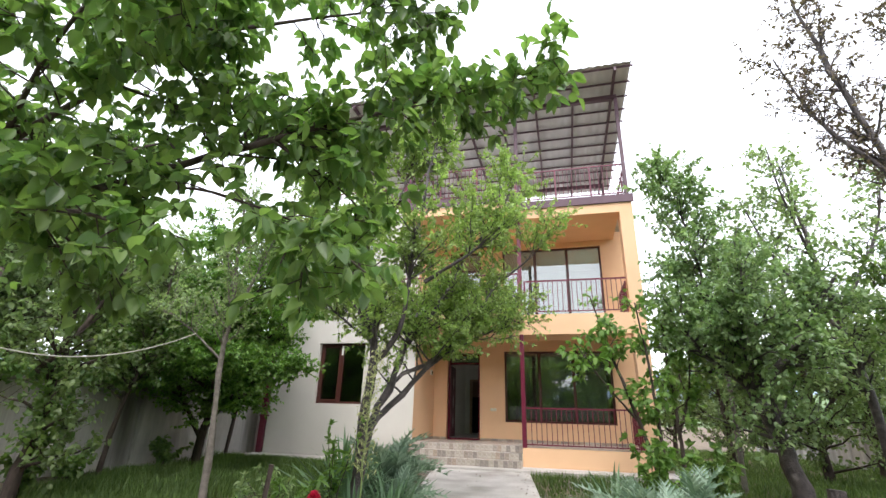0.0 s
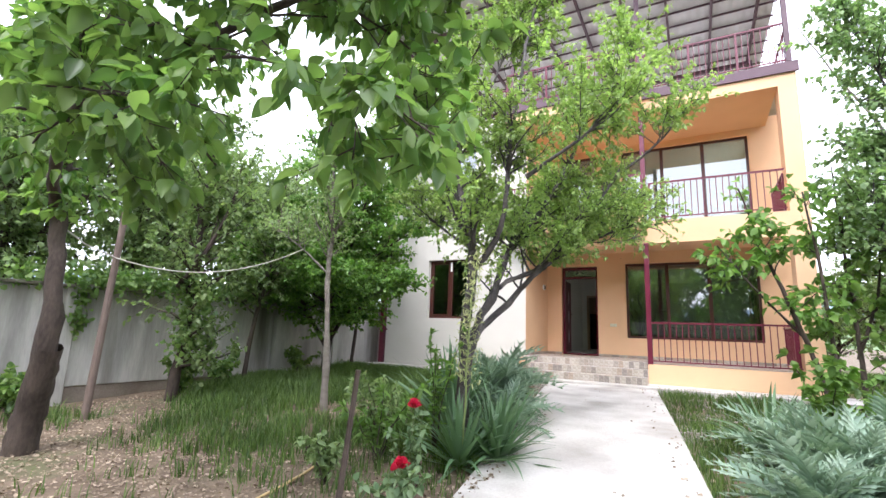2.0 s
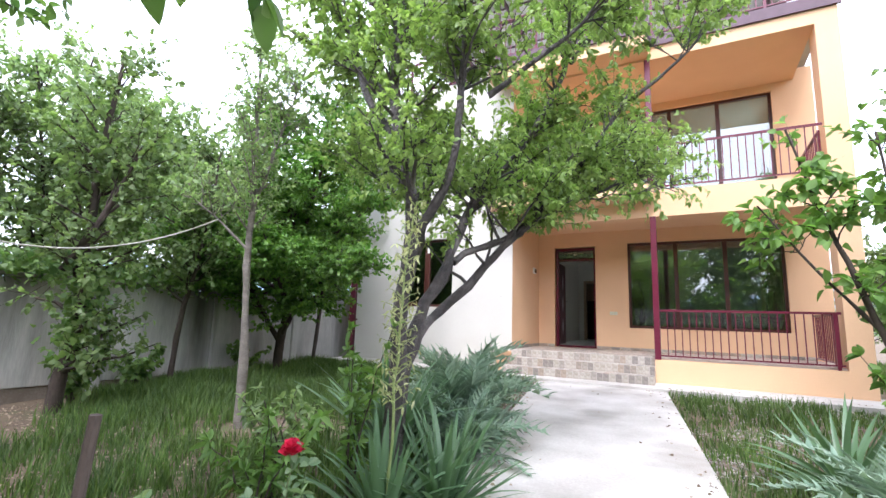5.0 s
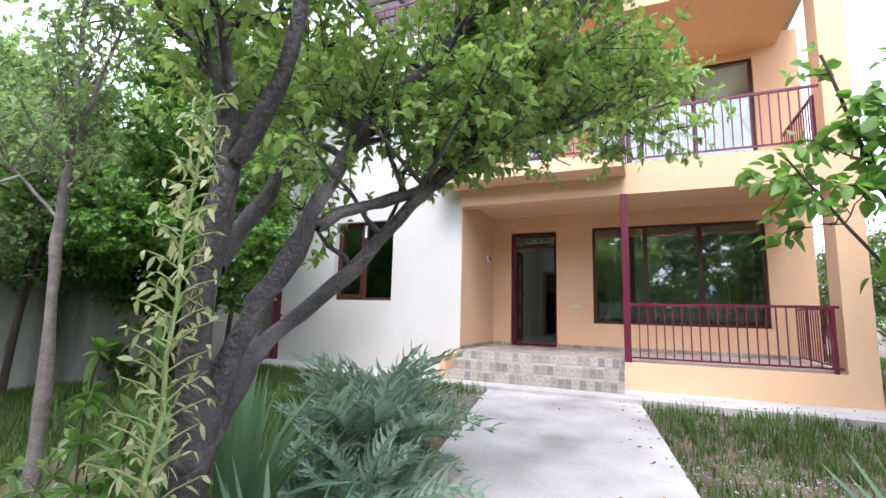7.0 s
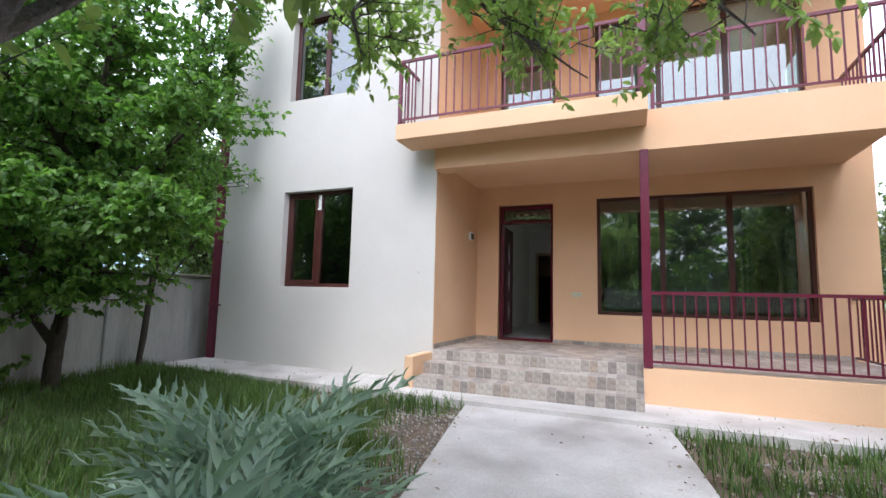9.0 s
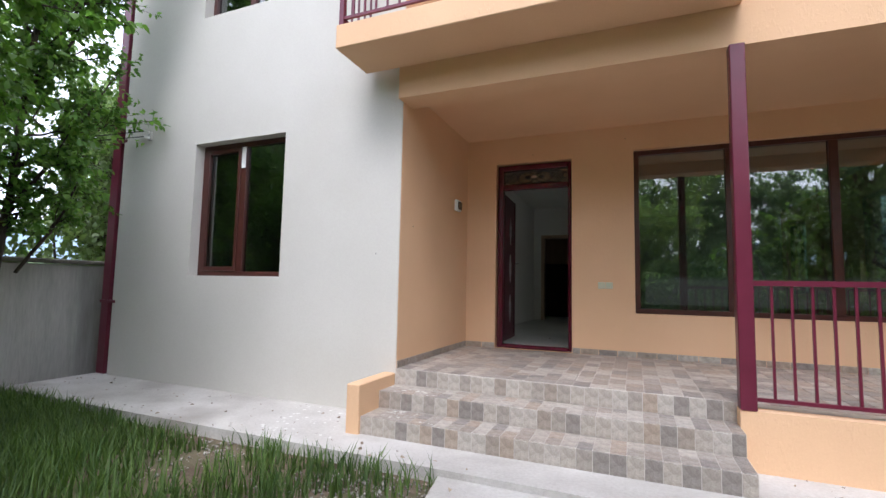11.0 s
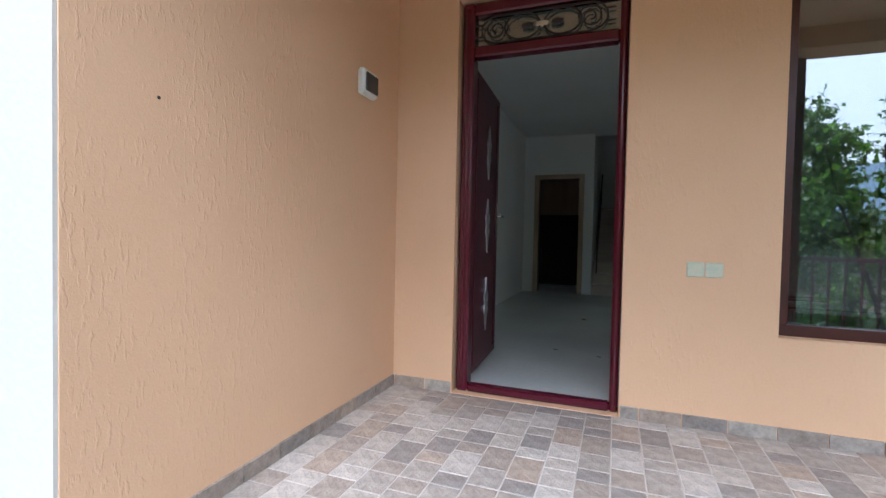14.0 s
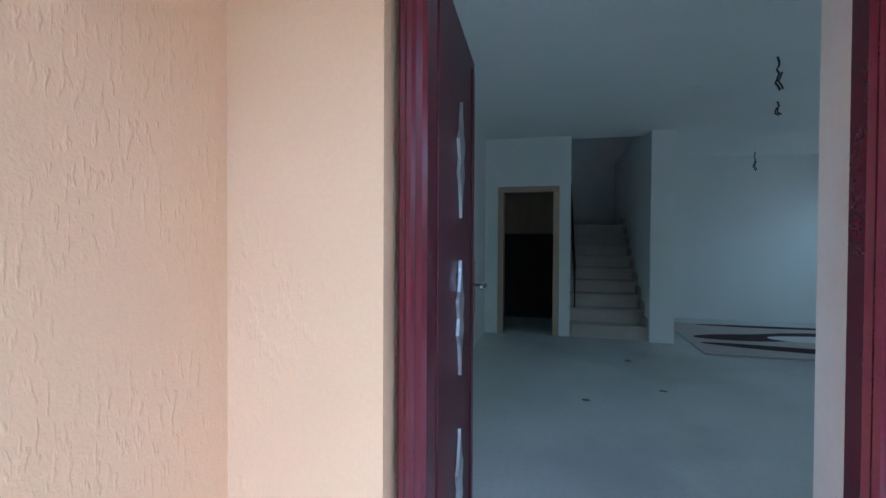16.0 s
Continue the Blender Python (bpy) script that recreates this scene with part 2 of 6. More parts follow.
def structure(name, bm, mat, label="", category=""):
    return tagged(part(name, bm, mat), label, category, "", "structure")


def wall_xz(x0, x1, z0, z1, y0, y1, holes):
    """A wall along x with rectangular holes (x0, x1, z0, z1) through it."""
    xs = sorted({x0, x1, *[h[0] for h in holes], *[h[1] for h in holes]})
    zs = sorted({z0, z1, *[h[2] for h in holes], *[h[3] for h in holes]})
    bm = bmesh.new()
    cut = lambda a, b: any(h[0] < a < h[1] and h[2] < b < h[3] for h in holes)
    solid = [[not cut((xs[i] + xs[i + 1]) / 2, (zs[j] + zs[j + 1]) / 2) for j in range(len(zs) - 1)] for i in range(len(xs) - 1)]
    vs = {}
    def v(i, j, y):
        return vs.setdefault((i, j, y), bm.verts.new((xs[i], y, zs[j])) if (i, j, y) not in vs else None)
    for i in range(len(xs) - 1):
        for j in range(len(zs) - 1):
            if not solid[i][j]:
                continue
            bm.faces.new((v(i, j, y0), v(i + 1, j, y0), v(i + 1, j + 1, y0), v(i, j + 1, y0)))
            bm.faces.new((v(i, j, y1), v(i, j + 1, y1), v(i + 1, j + 1, y1), v(i + 1, j, y1)))
            for di, dj, a, b in ((-1, 0, (i, j), (i, j + 1)), (1, 0, (i + 1, j + 1), (i + 1, j)), (0, -1, (i + 1, j), (i, j)), (0, 1, (i, j + 1), (i + 1, j + 1))):
                p, q = i + di, j + dj
                if not (0 <= p < len(xs) - 1 and 0 <= q < len(zs) - 1 and solid[p][q]):
                    bm.faces.new((v(*a, y0), v(*b, y0), v(*b, y1), v(*a, y1))[::-1])
    bmesh.ops.recalc_face_normals(bm, faces=bm.faces)
    return bm


def raw(name, verts, faces, mat, parent=None, smooth=False):
    me = bpy.data.meshes.new(name)
    nv, nf = len(verts), len(faces)
    k = faces.shape[1]
    me.vertices.add(nv)
    me.vertices.foreach_set("co", np.asarray(verts, np.float32).ravel())
    me.loops.add(nf * k)
    me.loops.foreach_set("vertex_index", np.asarray(faces, np.int32).ravel())
    me.polygons.add(nf)
    me.polygons.foreach_set("loop_start", np.arange(0, nf * k, k, dtype=np.int32))
    me.update(calc_edges=True)
    me.materials.append(mat)
    if smooth:
        me.shade_smooth()
    ob = new(name, me)
    if parent:
        ob.parent = parent
    return ob


def unit(a):
    return a / np.maximum(np.linalg.norm(a, axis=-1, keepdims=True), 1e-6)


def leaf_mesh(rng, pos, direction, length, width, droop=0.35, fold=0.25, size_var=0.35, fine=False):
    """Folded, drooping, pointed leaves at pos along direction: verts and quads (the ends doubled)."""
    n = len(pos)
    d = unit(direction + np.array([0, 0, -droop]) * rng.random((n, 1)))
    side = unit(np.cross(d, rng.normal(size=(n, 3)) * 0.55 + np.array([0, 0, 1.0])))
    up = np.cross(side, d)
    L = length * (1 + size_var * (rng.random((n, 1)) * 2 - 1))
    W = L * width / length * 0.5
    prof = [(0.1, 0.5), (0.27, 0.95), (0.48, 1.0), (0.7, 0.74), (0.88, 0.36)] if fine else [(0.3, 0.95), (0.68, 0.78)]
    rows = [pos]
    for u, h in prof:
        mid = pos + d * L * u - np.array([0, 0, 0.16]) * L * u * u
        lift = up * W * h * fold * 2
        rows += [mid + side * W * h + lift, mid - side * W * h + lift]
        if fine:
            rows.insert(len(rows) - 1, mid)
    rows.append(pos + d * L - np.array([0, 0, 0.16]) * L)
    P = np.stack(rows, 1)
    k = P.shape[1]
    tri = []
    if fine:
        tri += [(0, 1, 2), (0, 2, 3)]
        for i in range(len(prof) - 1):
            o = 1 + 3 * i
            tri += [(o, o + 3, o + 4), (o, o + 4, o + 1), (o + 1, o + 4, o + 5), (o + 1, o + 5, o + 2)]
        o = 1 + 3 * (len(prof) - 1)
        tri += [(o, k - 1, o + 1), (o + 1, k - 1, o + 2)]
    else:
        tri += [(0, 1, 2), (1, 3, 2), (2, 3, 4), (3, 5, 4)]
    F = (np.arange(n)[:, None, None] * k + np.array(tri)[None]).reshape(-1, 3)
    return P.reshape(-1, 3), F


def tube_mesh(lines, sides=7):
    """Tapered tubes along polylines [(points, radii)]."""
    V, F, o = [], [], 0
    for pts, rad in lines:
        pts = np.asarray(pts, float)
        n = len(pts)
        t = unit(np.gradient(pts, axis=0))
        ref = np.array([1.0, 0.2, 0.1]) if abs(t[0][2]) > 0.7 else np.array([0.1, 0.2, 1.0])
        a = unit(np.cross(t, ref))
        b = np.cross(t, a)
        ang = np.linspace(0, 2 * np.pi, sides, endpoint=False)
        ring = pts[:, None] + np.asarray(rad)[:, None, None] * (np.cos(ang)[None, :, None] * a[:, None] + np.sin(ang)[None, :, None] * b[:, None])
        V.append(ring.reshape(-1, 3))
        i = np.arange(n - 1)[:, None] * sides
        j = np.arange(sides)[None]
        k = (j + 1) % sides
        F.append(np.stack([i + j, i + k, i + sides + k, i + sides + j], -1).reshape(-1, 4) + o)
        o += n * sides
    return np.concatenate(V), np.concatenate(F)


def bend(rng, pts, n, wob):
    """A polyline resampled to n points with some wander."""
    pts = np.asarray(pts, float)
    s = np.r_[0, np.cumsum(np.linalg.norm(np.diff(pts, axis=0), axis=1))]
    u = np.linspace(0, s[-1], n)
    out = np.stack([np.interp(u, s, pts[:, i]) for i in range(3)], 1)
    for _ in range(2):
        out[1:-1] = (out[:-2] + 2 * out[1:-1] + out[2:]) / 4
    out[1:-1] += rng.normal(size=(n - 2, 3)) * wob
    return out


def tree(name, label, limbs, bark, leaf, seed, second=(9, 0.9), third=(5, 0.45), leaves=9, leaf_size=(0.07, 0.035), up=0.35, droop=0.35, start=0.3, group="", flat=1.0, origin=None, fine=False):
    """limbs: (points, r0, r1), with a fourth entry where a limb is bare. Boughs spring from the limbs, twigs from the boughs, leaves from the twigs."""
    rng = np.random.default_rng(seed)
    lines, tips = [], []
    for pts, r0, r1, *bare in limbs:
        m = max(6, len(pts) * 4)
        p = bend(rng, pts, m, r0 * (0.03 if bare else 0.12))
        lines.append((p, np.linspace(r0, r1, m) * (1 + (0.03 if bare else 0.08) * rng.normal(size=m))))
        if second[0] == 0 or bare:
            continue
        total = np.linalg.norm(np.diff(p, axis=0), axis=1).sum()
        for _ in range(max(2, int(second[0] * total))):
            f = start + (1 - start) * rng.random()
            i = min(int(f * (m - 1)), m - 2)
            axis = unit(p[i + 1] - p[i])
            d = unit(unit(rng.normal(size=3)) * np.array([1, 1, 0.7]) + axis * 0.5 + np.array([0, 0, up]))
            ln = second[1] * (0.5 + 0.7 * rng.random()) * (1.15 - 0.5 * f)
            q = bend(rng, [p[i], p[i] + d * ln * 0.5, p[i] + d * ln + np.array([0, 0, (up - droop) * 0.3 * ln])], 6, 0.02 * ln)
            rr = np.interp(f, [0, 1], [r0, r1]) * 0.5
            lines.append((q, np.linspace(min(rr, 0.03), 0.004, 6)))
            for _ in range(third[0]):
                g = 0.25 + 0.75 * rng.random()
                j = min(int(g * 5), 4)
                e = unit(unit(rng.normal(size=3)) + d * 0.7 + np.array([0, 0, up * 0.6]))
                e[2] *= flat
                l3 = third[1] * (0.5 + rng.random())
                tips.append((q[j], q[j] + e * l3))
            tips.append((q[3], q[5]))
    clear = lambda p: not (p[2] < 1.75 and p[1] < 10.5 and abs(p[0] + 2.0 - 0.152 * (11.2 - p[1])) < 0.75)
    tips = [t for t in tips if clear(t[0]) and clear(t[1])]
    lines = [l for l in lines if l[1][0] > 0.02 or (clear(l[0][-1]) and clear(l[0][3 if len(l[0]) > 3 else 0]))]
    ox, oy, oz = origin or limbs[0][0][0]
    root = thing(name, ox, oy, oz, label, "tree", group)
    base = np.array([ox, oy, oz])
    big = [l for l in lines if l[1][0] > 0.035]
    small = [l for l in lines if l[1][0] <= 0.035]
    V, F = tube_mesh(big, 9)
    raw("trunk", V - base, F, bark, root, True)
    if tips:
        A = np.array([t[0] for t in tips])
        B = np.array([t[1] for t in tips])
        V, F = tube_mesh(small, 4)
        side = unit(np.cross(B - A, rng.normal(size=A.shape))) * 0.005
        tv = np.concatenate([np.stack([A + side, A - side, B], 1).reshape(-1, 3), np.stack([A + side[:, [1, 2, 0]], A - side[:, [1, 2, 0]], B], 1).reshape(-1, 3)])
        raw("bough_growth", V - base, F, bark, root, True)["kind"] = "stuff"
        raw("twig_growth", tv - base, np.arange(len(tv)).reshape(-1, 3), bark, root)["kind"] = "stuff"
        m = len(A) * leaves
        k = np.repeat(np.arange(len(A)), leaves)
        f = rng.random((m, 1)) ** 0.7
        pos = A[k] + (B - A)[k] * f
        dr = unit((B - A)[k]) * 0.6 + unit(rng.normal(size=(m, 3)))
        V, F = leaf_mesh(rng, pos, dr, *leaf_size, droop=droop * 2.2, fine=fine)
        raw("crown", V - base, F, leaf, root)
    return root


# ---- ground ----
def ground_z(x, y):
    return float(np.interp(y, [-3.0, 0.0, 1.0, 4.0, 7.0, 10.0], [-0.44, -0.43, -0.41, -0.33, -0.15, -0.03]))


gx = np.unique(np.concatenate([np.linspace(-9, 6, 76), np.linspace(-40, 40, 17), [-3000, -600, -200, -90, 90, 200, 600, 3000]]))
gy = np.unique(np.concatenate([np.linspace(-2, 12, 71), np.linspace(-40, 60, 21), [-3000, -600, -200, -90, 90, 200, 600, 3000]]))
rng0 = np.random.default_rng(3)
gv = [(x, y, ground_z(x, y) - 0.01 + 0.012 * (rng0.random() - 0.5)) for y in gy for x in gx]
w = len(gx)
gf = np.array([(j * w + i, j * w + i + 1, (j + 1) * w + i + 1, (j + 1) * w + i) for j in range(len(gy) - 1) for i in range(len(gx) - 1)])
tagged(raw("ground", np.array(gv), gf, SOIL, None, True), "bare brown soil with thin grass and dry leaves", "ground", "", "structure")


def slab_strip(name, left, right, ys, lift, mat, label, category):
    """A slab that follows the ground between two edges x = left(y), right(y)."""
    bm = bmesh.new()
    rows = []
    for y in ys:
        z = ground_z(0, y)
        rows.append([bm.verts.new((left(y), y, z - 0.12)), bm.verts.new((left(y), y, z + lift)), bm.verts.new((right(y), y, z + lift)), bm.verts.new((right(y), y, z - 0.12))])
    for a, b in zip(rows, rows[1:]):
        for i in range(3):
            bm.faces.new((a[i], a[i + 1], b[i + 1], b[i]))
    bm.faces.new(rows[0])
    bm.faces.new(rows[-1][::-1])
    bmesh.ops.recalc_face_normals(bm, faces=bm.faces)
    return structure(name, bm, mat, label, category)


PATH_L = lambda y: -2.95 + 0.165 * (10.86 - y)
PATH_R = lambda y: -0.80 + 0.14 * (10.3 - y)
slab_strip("path", PATH_L, PATH_R, np.linspace(-4.8, 10.42, 40), 0.035, CONCRETE, "pale worn concrete garden path", "path")
structure("apron", boxes((-8.1, 2.6, 10.42, 11.6, -0.4, 0.05)), CONCRETE, "pale concrete apron along the house foot", "apron")

# ---- house ----
WX0, CX, RX = -7.85, -3.73, 1.95      # white wall's far end, its corner, the house's other side
FY, BY = 11.39, 13.30                  # front face, porch back wall
TZ, CZ, DZ = 0.48, 3.20, 6.40          # porch floor, porch ceiling, deck underside
HY = 22.9                              # back of the house

structure("wall_white", wall_xz(WX0, CX, -0.4, 6.64, FY, FY + 0.3, [(-6.52, -5.16, 1.315, 2.89), (-6.52, -5.16, 4.48, 6.0)]), WHITE, "cream-white rendered house wall", "wall")
structure("wall_side_porch", boxes((CX - 0.3, CX, FY + 0.30, BY + 0.3, -0.4, 6.64), (CX - 0.006, CX + 0.004, FY + 0.012, BY + 0.002, TZ - 0.02, 6.16)), ORANGE, "orange textured plaster return wall of the porch", "wall")
structure("wall_porch", wall_xz(CX, RX, -0.4, 6.4, BY, BY + 0.3, [(-3.33, -2.37, 0.48, 2.86), (-1.66, 1.27, 0.98, 2.90), (-3.33, -2.33, 3.55, 6.0), (-1.66, 1.25, 3.7, 6.0)]), ORANGE, "orange textured plaster wall behind the porch", "wall")
structure("floor_left", boxes((WX0 + 0.3, CX - 0.3, FY + 0.3, BY + 0.3, 0.2, 0.50), (WX0 + 0.3, CX - 0.3, FY + 0.3, BY + 0.3, 3.21, 3.4)), INFLOOR, "bare floor of the side room", "floor")
structure("wall_left", boxes((WX0, WX0 + 0.3, FY + 0.3, HY, -0.4, 6.64)), WHITE, "cream-white rendered side wall", "wall")
structure("wall_back", boxes((WX0, RX, HY, HY + 0.3, -0.4, 6.64)), WHITE, "plain rendered back wall", "wall")
# the unglazed upper opening is added, out of view, for the upper room's fill lamp
structure("wall_right", boxes((RX - 0.3, RX, BY + 0.3, 15.0, -0.4, 6.4), (RX - 0.3, RX, 16.8, 19.2, -0.4, 6.4), (RX - 0.3, RX, 20.5, HY, -0.4, 6.4), (RX - 0.3, RX, 19.2, 20.5, -0.4, 1.25), (RX - 0.3, RX, 19.2, 20.5, 2.8, 6.4), (RX - 0.3, RX, 15.0, 16.8, -0.4, 1.25), (RX - 0.3, RX, 15.0, 16.8, 2.8, 4.3), (RX - 0.3, RX, 15.0, 16.8, 6.2, 6.4)), ORANGE, "orange rendered side wall", "wall")
structure("porch_floor", boxes((CX, RX, FY + 0.0035, BY, -0.4, TZ - 0.0028)), GROUT, "porch floor slab under stone tiles", "floor")
structure("floor", boxes((WX0 + 0.3, RX - 0.3, BY + 0.3, HY, 0.2, 0.50)), INFLOOR, "bare grey screed floor indoors", "floor")
structure("ceiling", boxes((WX0 + 0.3, RX - 0.3, BY + 0.3, 19.0, 3.21, 3.4), (WX0 + 0.3, -2.9, 19.0, HY, 3.21, 3.4), (-1.79, RX - 0.3, 19.0, HY, 3.21, 3.4)), INWALL, "white plastered ceiling", "ceiling")
structure("porch_slab", boxes((CX, RX - 0.32, FY - 0.09, BY, CZ, 3.53)), ORANGE, "orange rendered floor slab over the porch", "slab")
structure("porch_beam", boxes((CX, RX - 0.32, FY - 0.09, FY + 0.2, 3.03, CZ)), ORANGE, "orange rendered beam at the porch edge", "beam")
structure("balcony_slab", boxes((-4.1, -0.93, 10.78, FY - 0.09, 3.33, 3.55), bevel=0.008), ORANGE, "orange rendered balcony slab", "balcony")
structure("deck_slab", boxes((CX, RX - 0.32, FY - 0.09, BY, 6.16, 6.42)), ORANGE, "orange rendered slab under the roof deck", "slab")
structure("deck_balcony_slab", boxes((-4.1, -0.93, 10.78, FY - 0.09, 6.2, 6.45), bevel=0.008), ORANGE, "orange rendered deck slab", "balcony")
structure("deck_floor", boxes((WX0, RX, FY, HY + 0.3, 6.645, 6.7)), CONCRETE, "concrete roof deck", "floor")
structure("pillar", boxes((RX - 0.32, RX, FY - 0.09, FY + 0.35, -0.4, 6.44)), ORANGE, "orange rendered corner pillar", "pillar")
structure("porch_parapet", boxes((-1.02, RX - 0.32, FY - 0.12, FY - 0.001, -0.4, TZ - 0.03)), ORANGE, "low orange rendered plinth of the porch", "plinth")
structure("deck_fascia", boxes((-0.93, RX + 0.05, FY - 0.14, FY - 0.09, 6.42, 6.64), (-4.15, -0.88, 10.73, 10.78, 6.45, 6.66)), ROOFRED, "dark red steel channel along the deck edge", "trim")
structure("cheek_wall", boxes((CX - 0.12, CX + 0.0, 10.78, FY - 0.001, -0.3, 0.44), bevel=0.008), ORANGE, "orange rendered cheek beside the steps", "cheek")
for i in range(2):
    structure("step_%d" % (i + 1), boxes((CX, -1.02, FY - 0.29 * (2 - i) + 0.0035, FY - 0.29 * (1 - i) + 0.0035, -0.3, TZ - 0.145 * (2 - i) - 0.0028)), GROUT, "step core under stone tiles", "step")


# ---- windows ----
def window(name, x0, x1, z0, z1, y, mullions, label):
    root = thing(name, (x0 + x1) / 2, y, z0, label, "window", "", "structure")
    base = Vector((-(x0 + x1) / 2, -y, -z0))
    def add(nm, rows, mat):
        bm = boxes(*rows, bevel=0.004)
        bmesh.ops.translate(bm, vec=base, verts=bm.verts)
        return part(nm, bm, mat, root)
    t, d = 0.055, 0.07
    add("window_frame", [(x0, x1, y, y + d, z1 - t, z1), (x0, x1, y, y + d, z0, z0 + t), (x0, x0 + t, y, y + d, z0 + t, z1 - t), (x1 - t, x1, y, y + d, z0 + t, z1 - t)], BROWN)
    xs = [x0 + t, *mullions, x1 - t]
    for m in mullions:
        add("mullion", [(m - 0.04, m + 0.04, y + 0.002, y + d, z0 + t, z1 - t)], BROWN)
    for a, b in zip(xs, xs[1:]):
        bm = boxes((a, b, y + 0.035, y + 0.041, z0 + t, z1 - t))
        bmesh.ops.translate(bm, vec=base, verts=bm.verts)
        g = part("pane", bm, GLASS, root)
        g.visible_shadow = False
    return root


window("window_1", -1.66, 1.27, 0.98, 2.90, BY + 0.07, [-0.68, 0.25], "wide dark brown three-pane window")
window("window_2", -1.66, 1.25, 3.7, 6.0, BY + 0.07, [-0.68, 0.27], "wide upper brown three-pane window")
window("window_3", -6.52, -5.16, 1.315, 2.89, FY + 0.12, [-5.87], "brown two-pane window in the cream wall")
window("window_4", -6.52, -5.16, 4.48, 6.0, FY + 0.12, [-5.87], "upper brown two-pane window")


# ---- front door ----
def front_door():
    x0, x1, z0, z1, y = -3.315, -2.375, 0.485, 2.845, BY + 0.04
    root = thing("front_door", (x0 + x1) / 2, y, z0, "dark red metal front door standing open, with a scrollwork transom", "door")
    off = Vector((-(x0 + x1) / 2, -y, -z0))
    def add(nm, bm, mat, par=root, label=""):
        bmesh.ops.translate(bm, vec=off, verts=bm.verts)
        return part(nm, bm, mat, par, label)
    t, tr = 0.07, 0.045
    fr = boxes((x0, x0 + t, y, y + 0.10, z0, z1), (x1 - tr, x1, y, y + 0.07, z0, z1), (x0 + t, x1 - tr, y, y + 0.10, z1 - t, z1), (x0 + t, x1 - tr, y, y + 0.07, z0, z0 + 0.045), bevel=0.010)
    for a in (x0 + 0.02, x1 - 0.036):
        box(fr, a, a + 0.026, y - 0.012, y + 0.02, z0 + 0.03, z1 - 0.03, 0.008)
    add("frame", fr, DOORRED)
    add("transom_bar", boxes((x0 + t, x1 - tr, y + 0.005, y + 0.09, 2.525, 2.59), bevel=0.01), DOORRED)
    g = add("transom_pane", boxes((x0 + t, x1 - tr, y + 0.055, y + 0.06, 2.59, z1 - t)), GLASS)
    g.visible_shadow = False
    # wrought scrolls
    cx, cz, yy = (x0 + x1) / 2, (2.59 + z1 - t) / 2, y + 0.03
    lines = []
    for s in (-1, 1):
        a = np.linspace(0, 2 * np.pi, 26)
        lines.append((np.stack([cx + s * 0.115 + 0.105 * np.cos(a), np.full(26, yy), cz + 0.075 * np.sin(a)], 1), np.full(26, 0.006)))
        b = np.linspace(0, 3.6 * np.pi, 36)
        r = 0.07 * (1 - b / b[-1] * 0.8)
        lines.append((np.stack([cx + s * (0.27 - r * np.cos(b)), np.full(36, yy), cz + r * np.sin(b)], 1), np.full(36, 0.005)))
        c = np.linspace(-np.pi / 2, np.pi / 2, 14)
        lines.append((np.stack([cx + s * (0.26 + 0.10 * np.cos(c)), np.full(14, yy), cz + 0.08 * np.sin(c)], 1), np.full(14, 0.006)))
        for dz in (-0.035, 0.035):
            lines.append(([(cx + s * 0.355, yy, cz + dz), (cx + s * 0.40, yy, cz + dz)], [0.006, 0.006]))
        for dz in (-0.08, 0.08):
            lines.append(([(cx, yy, cz + dz), (cx + s * 0.26, yy, cz + dz)], [0.006, 0.006]))
    V, F = tube_mesh(lines, 5)
    raw("scrollwork", V + np.array(off), F, BLACK, root, True)
    for s, mat in ((-1, BLACK), (0, GILT), (1, BLACK)):
        bm = bmesh.new()
        bmesh.ops.create_icosphere(bm, subdivisions=1, radius=0.03, matrix=Matrix.LocRotScale((cx + s * 0.085, yy, cz), None, (1.4, 0.4, 0.7)))
        add("rosette", bm, mat)
    # leaf, swung inwards on its hinge side
    bm = boxes((0, 0.80, 0, 0.06, 0, 1.97), bevel=0.008)
    for u in (0.08, 0.72):
        box(bm, u - 0.03, u + 0.03, -0.008, 0.0, 0.06, 1.91, 0.003)
    leaf = part("leaf", bm, REDMAT, root)
    leaf.matrix_local = pose(x0 + 0.053 + off.x, 0.105, 0.055, 0, 0, 92.5)
    for zc in (0.42, 0.98, 1.50):
        bm = bmesh.new()
        outline = [(0.0, -0.19), (0.028, -0.08), (0.055, -0.05), (0.035, 0.0), (0.06, 0.06), (0.03, 0.09), (0.0, 0.19), (-0.03, 0.09), (-0.06, 0.06), (-0.035, 0.0), (-0.055, -0.05), (-0.028, -0.08)]
        f = bm.faces.new([bm.verts.new((0.40 + u, -0.004, zc + v)) for u, v in outline])
        e = bmesh.ops.extrude_face_region(bm, geom=[f])
        bmesh.ops.translate(bm, vec=(0, -0.01, 0), verts=[v for v in e["geom"] if isinstance(v, bmesh.types.BMVert)])
        bmesh.ops.recalc_face_normals(bm, faces=bm.faces)
        part("ornament", bm, SILVERPLATE, leaf, "silver pressed ornament plate")
    bm = boxes((0.715, 0.755, -0.014, -0.006, 0.90, 1.16), bevel=0.004)
    bar(bm, (0.735, -0.01, 1.06), (0.735, -0.06, 1.06), 0.009, 8)
    bar(bm, (0.735, -0.055, 1.06), (0.62, -0.055, 1.06), 0.009, 8)
    part("handle", bm, CHROME, leaf, "chrome lever handle on a long plate")
    return root


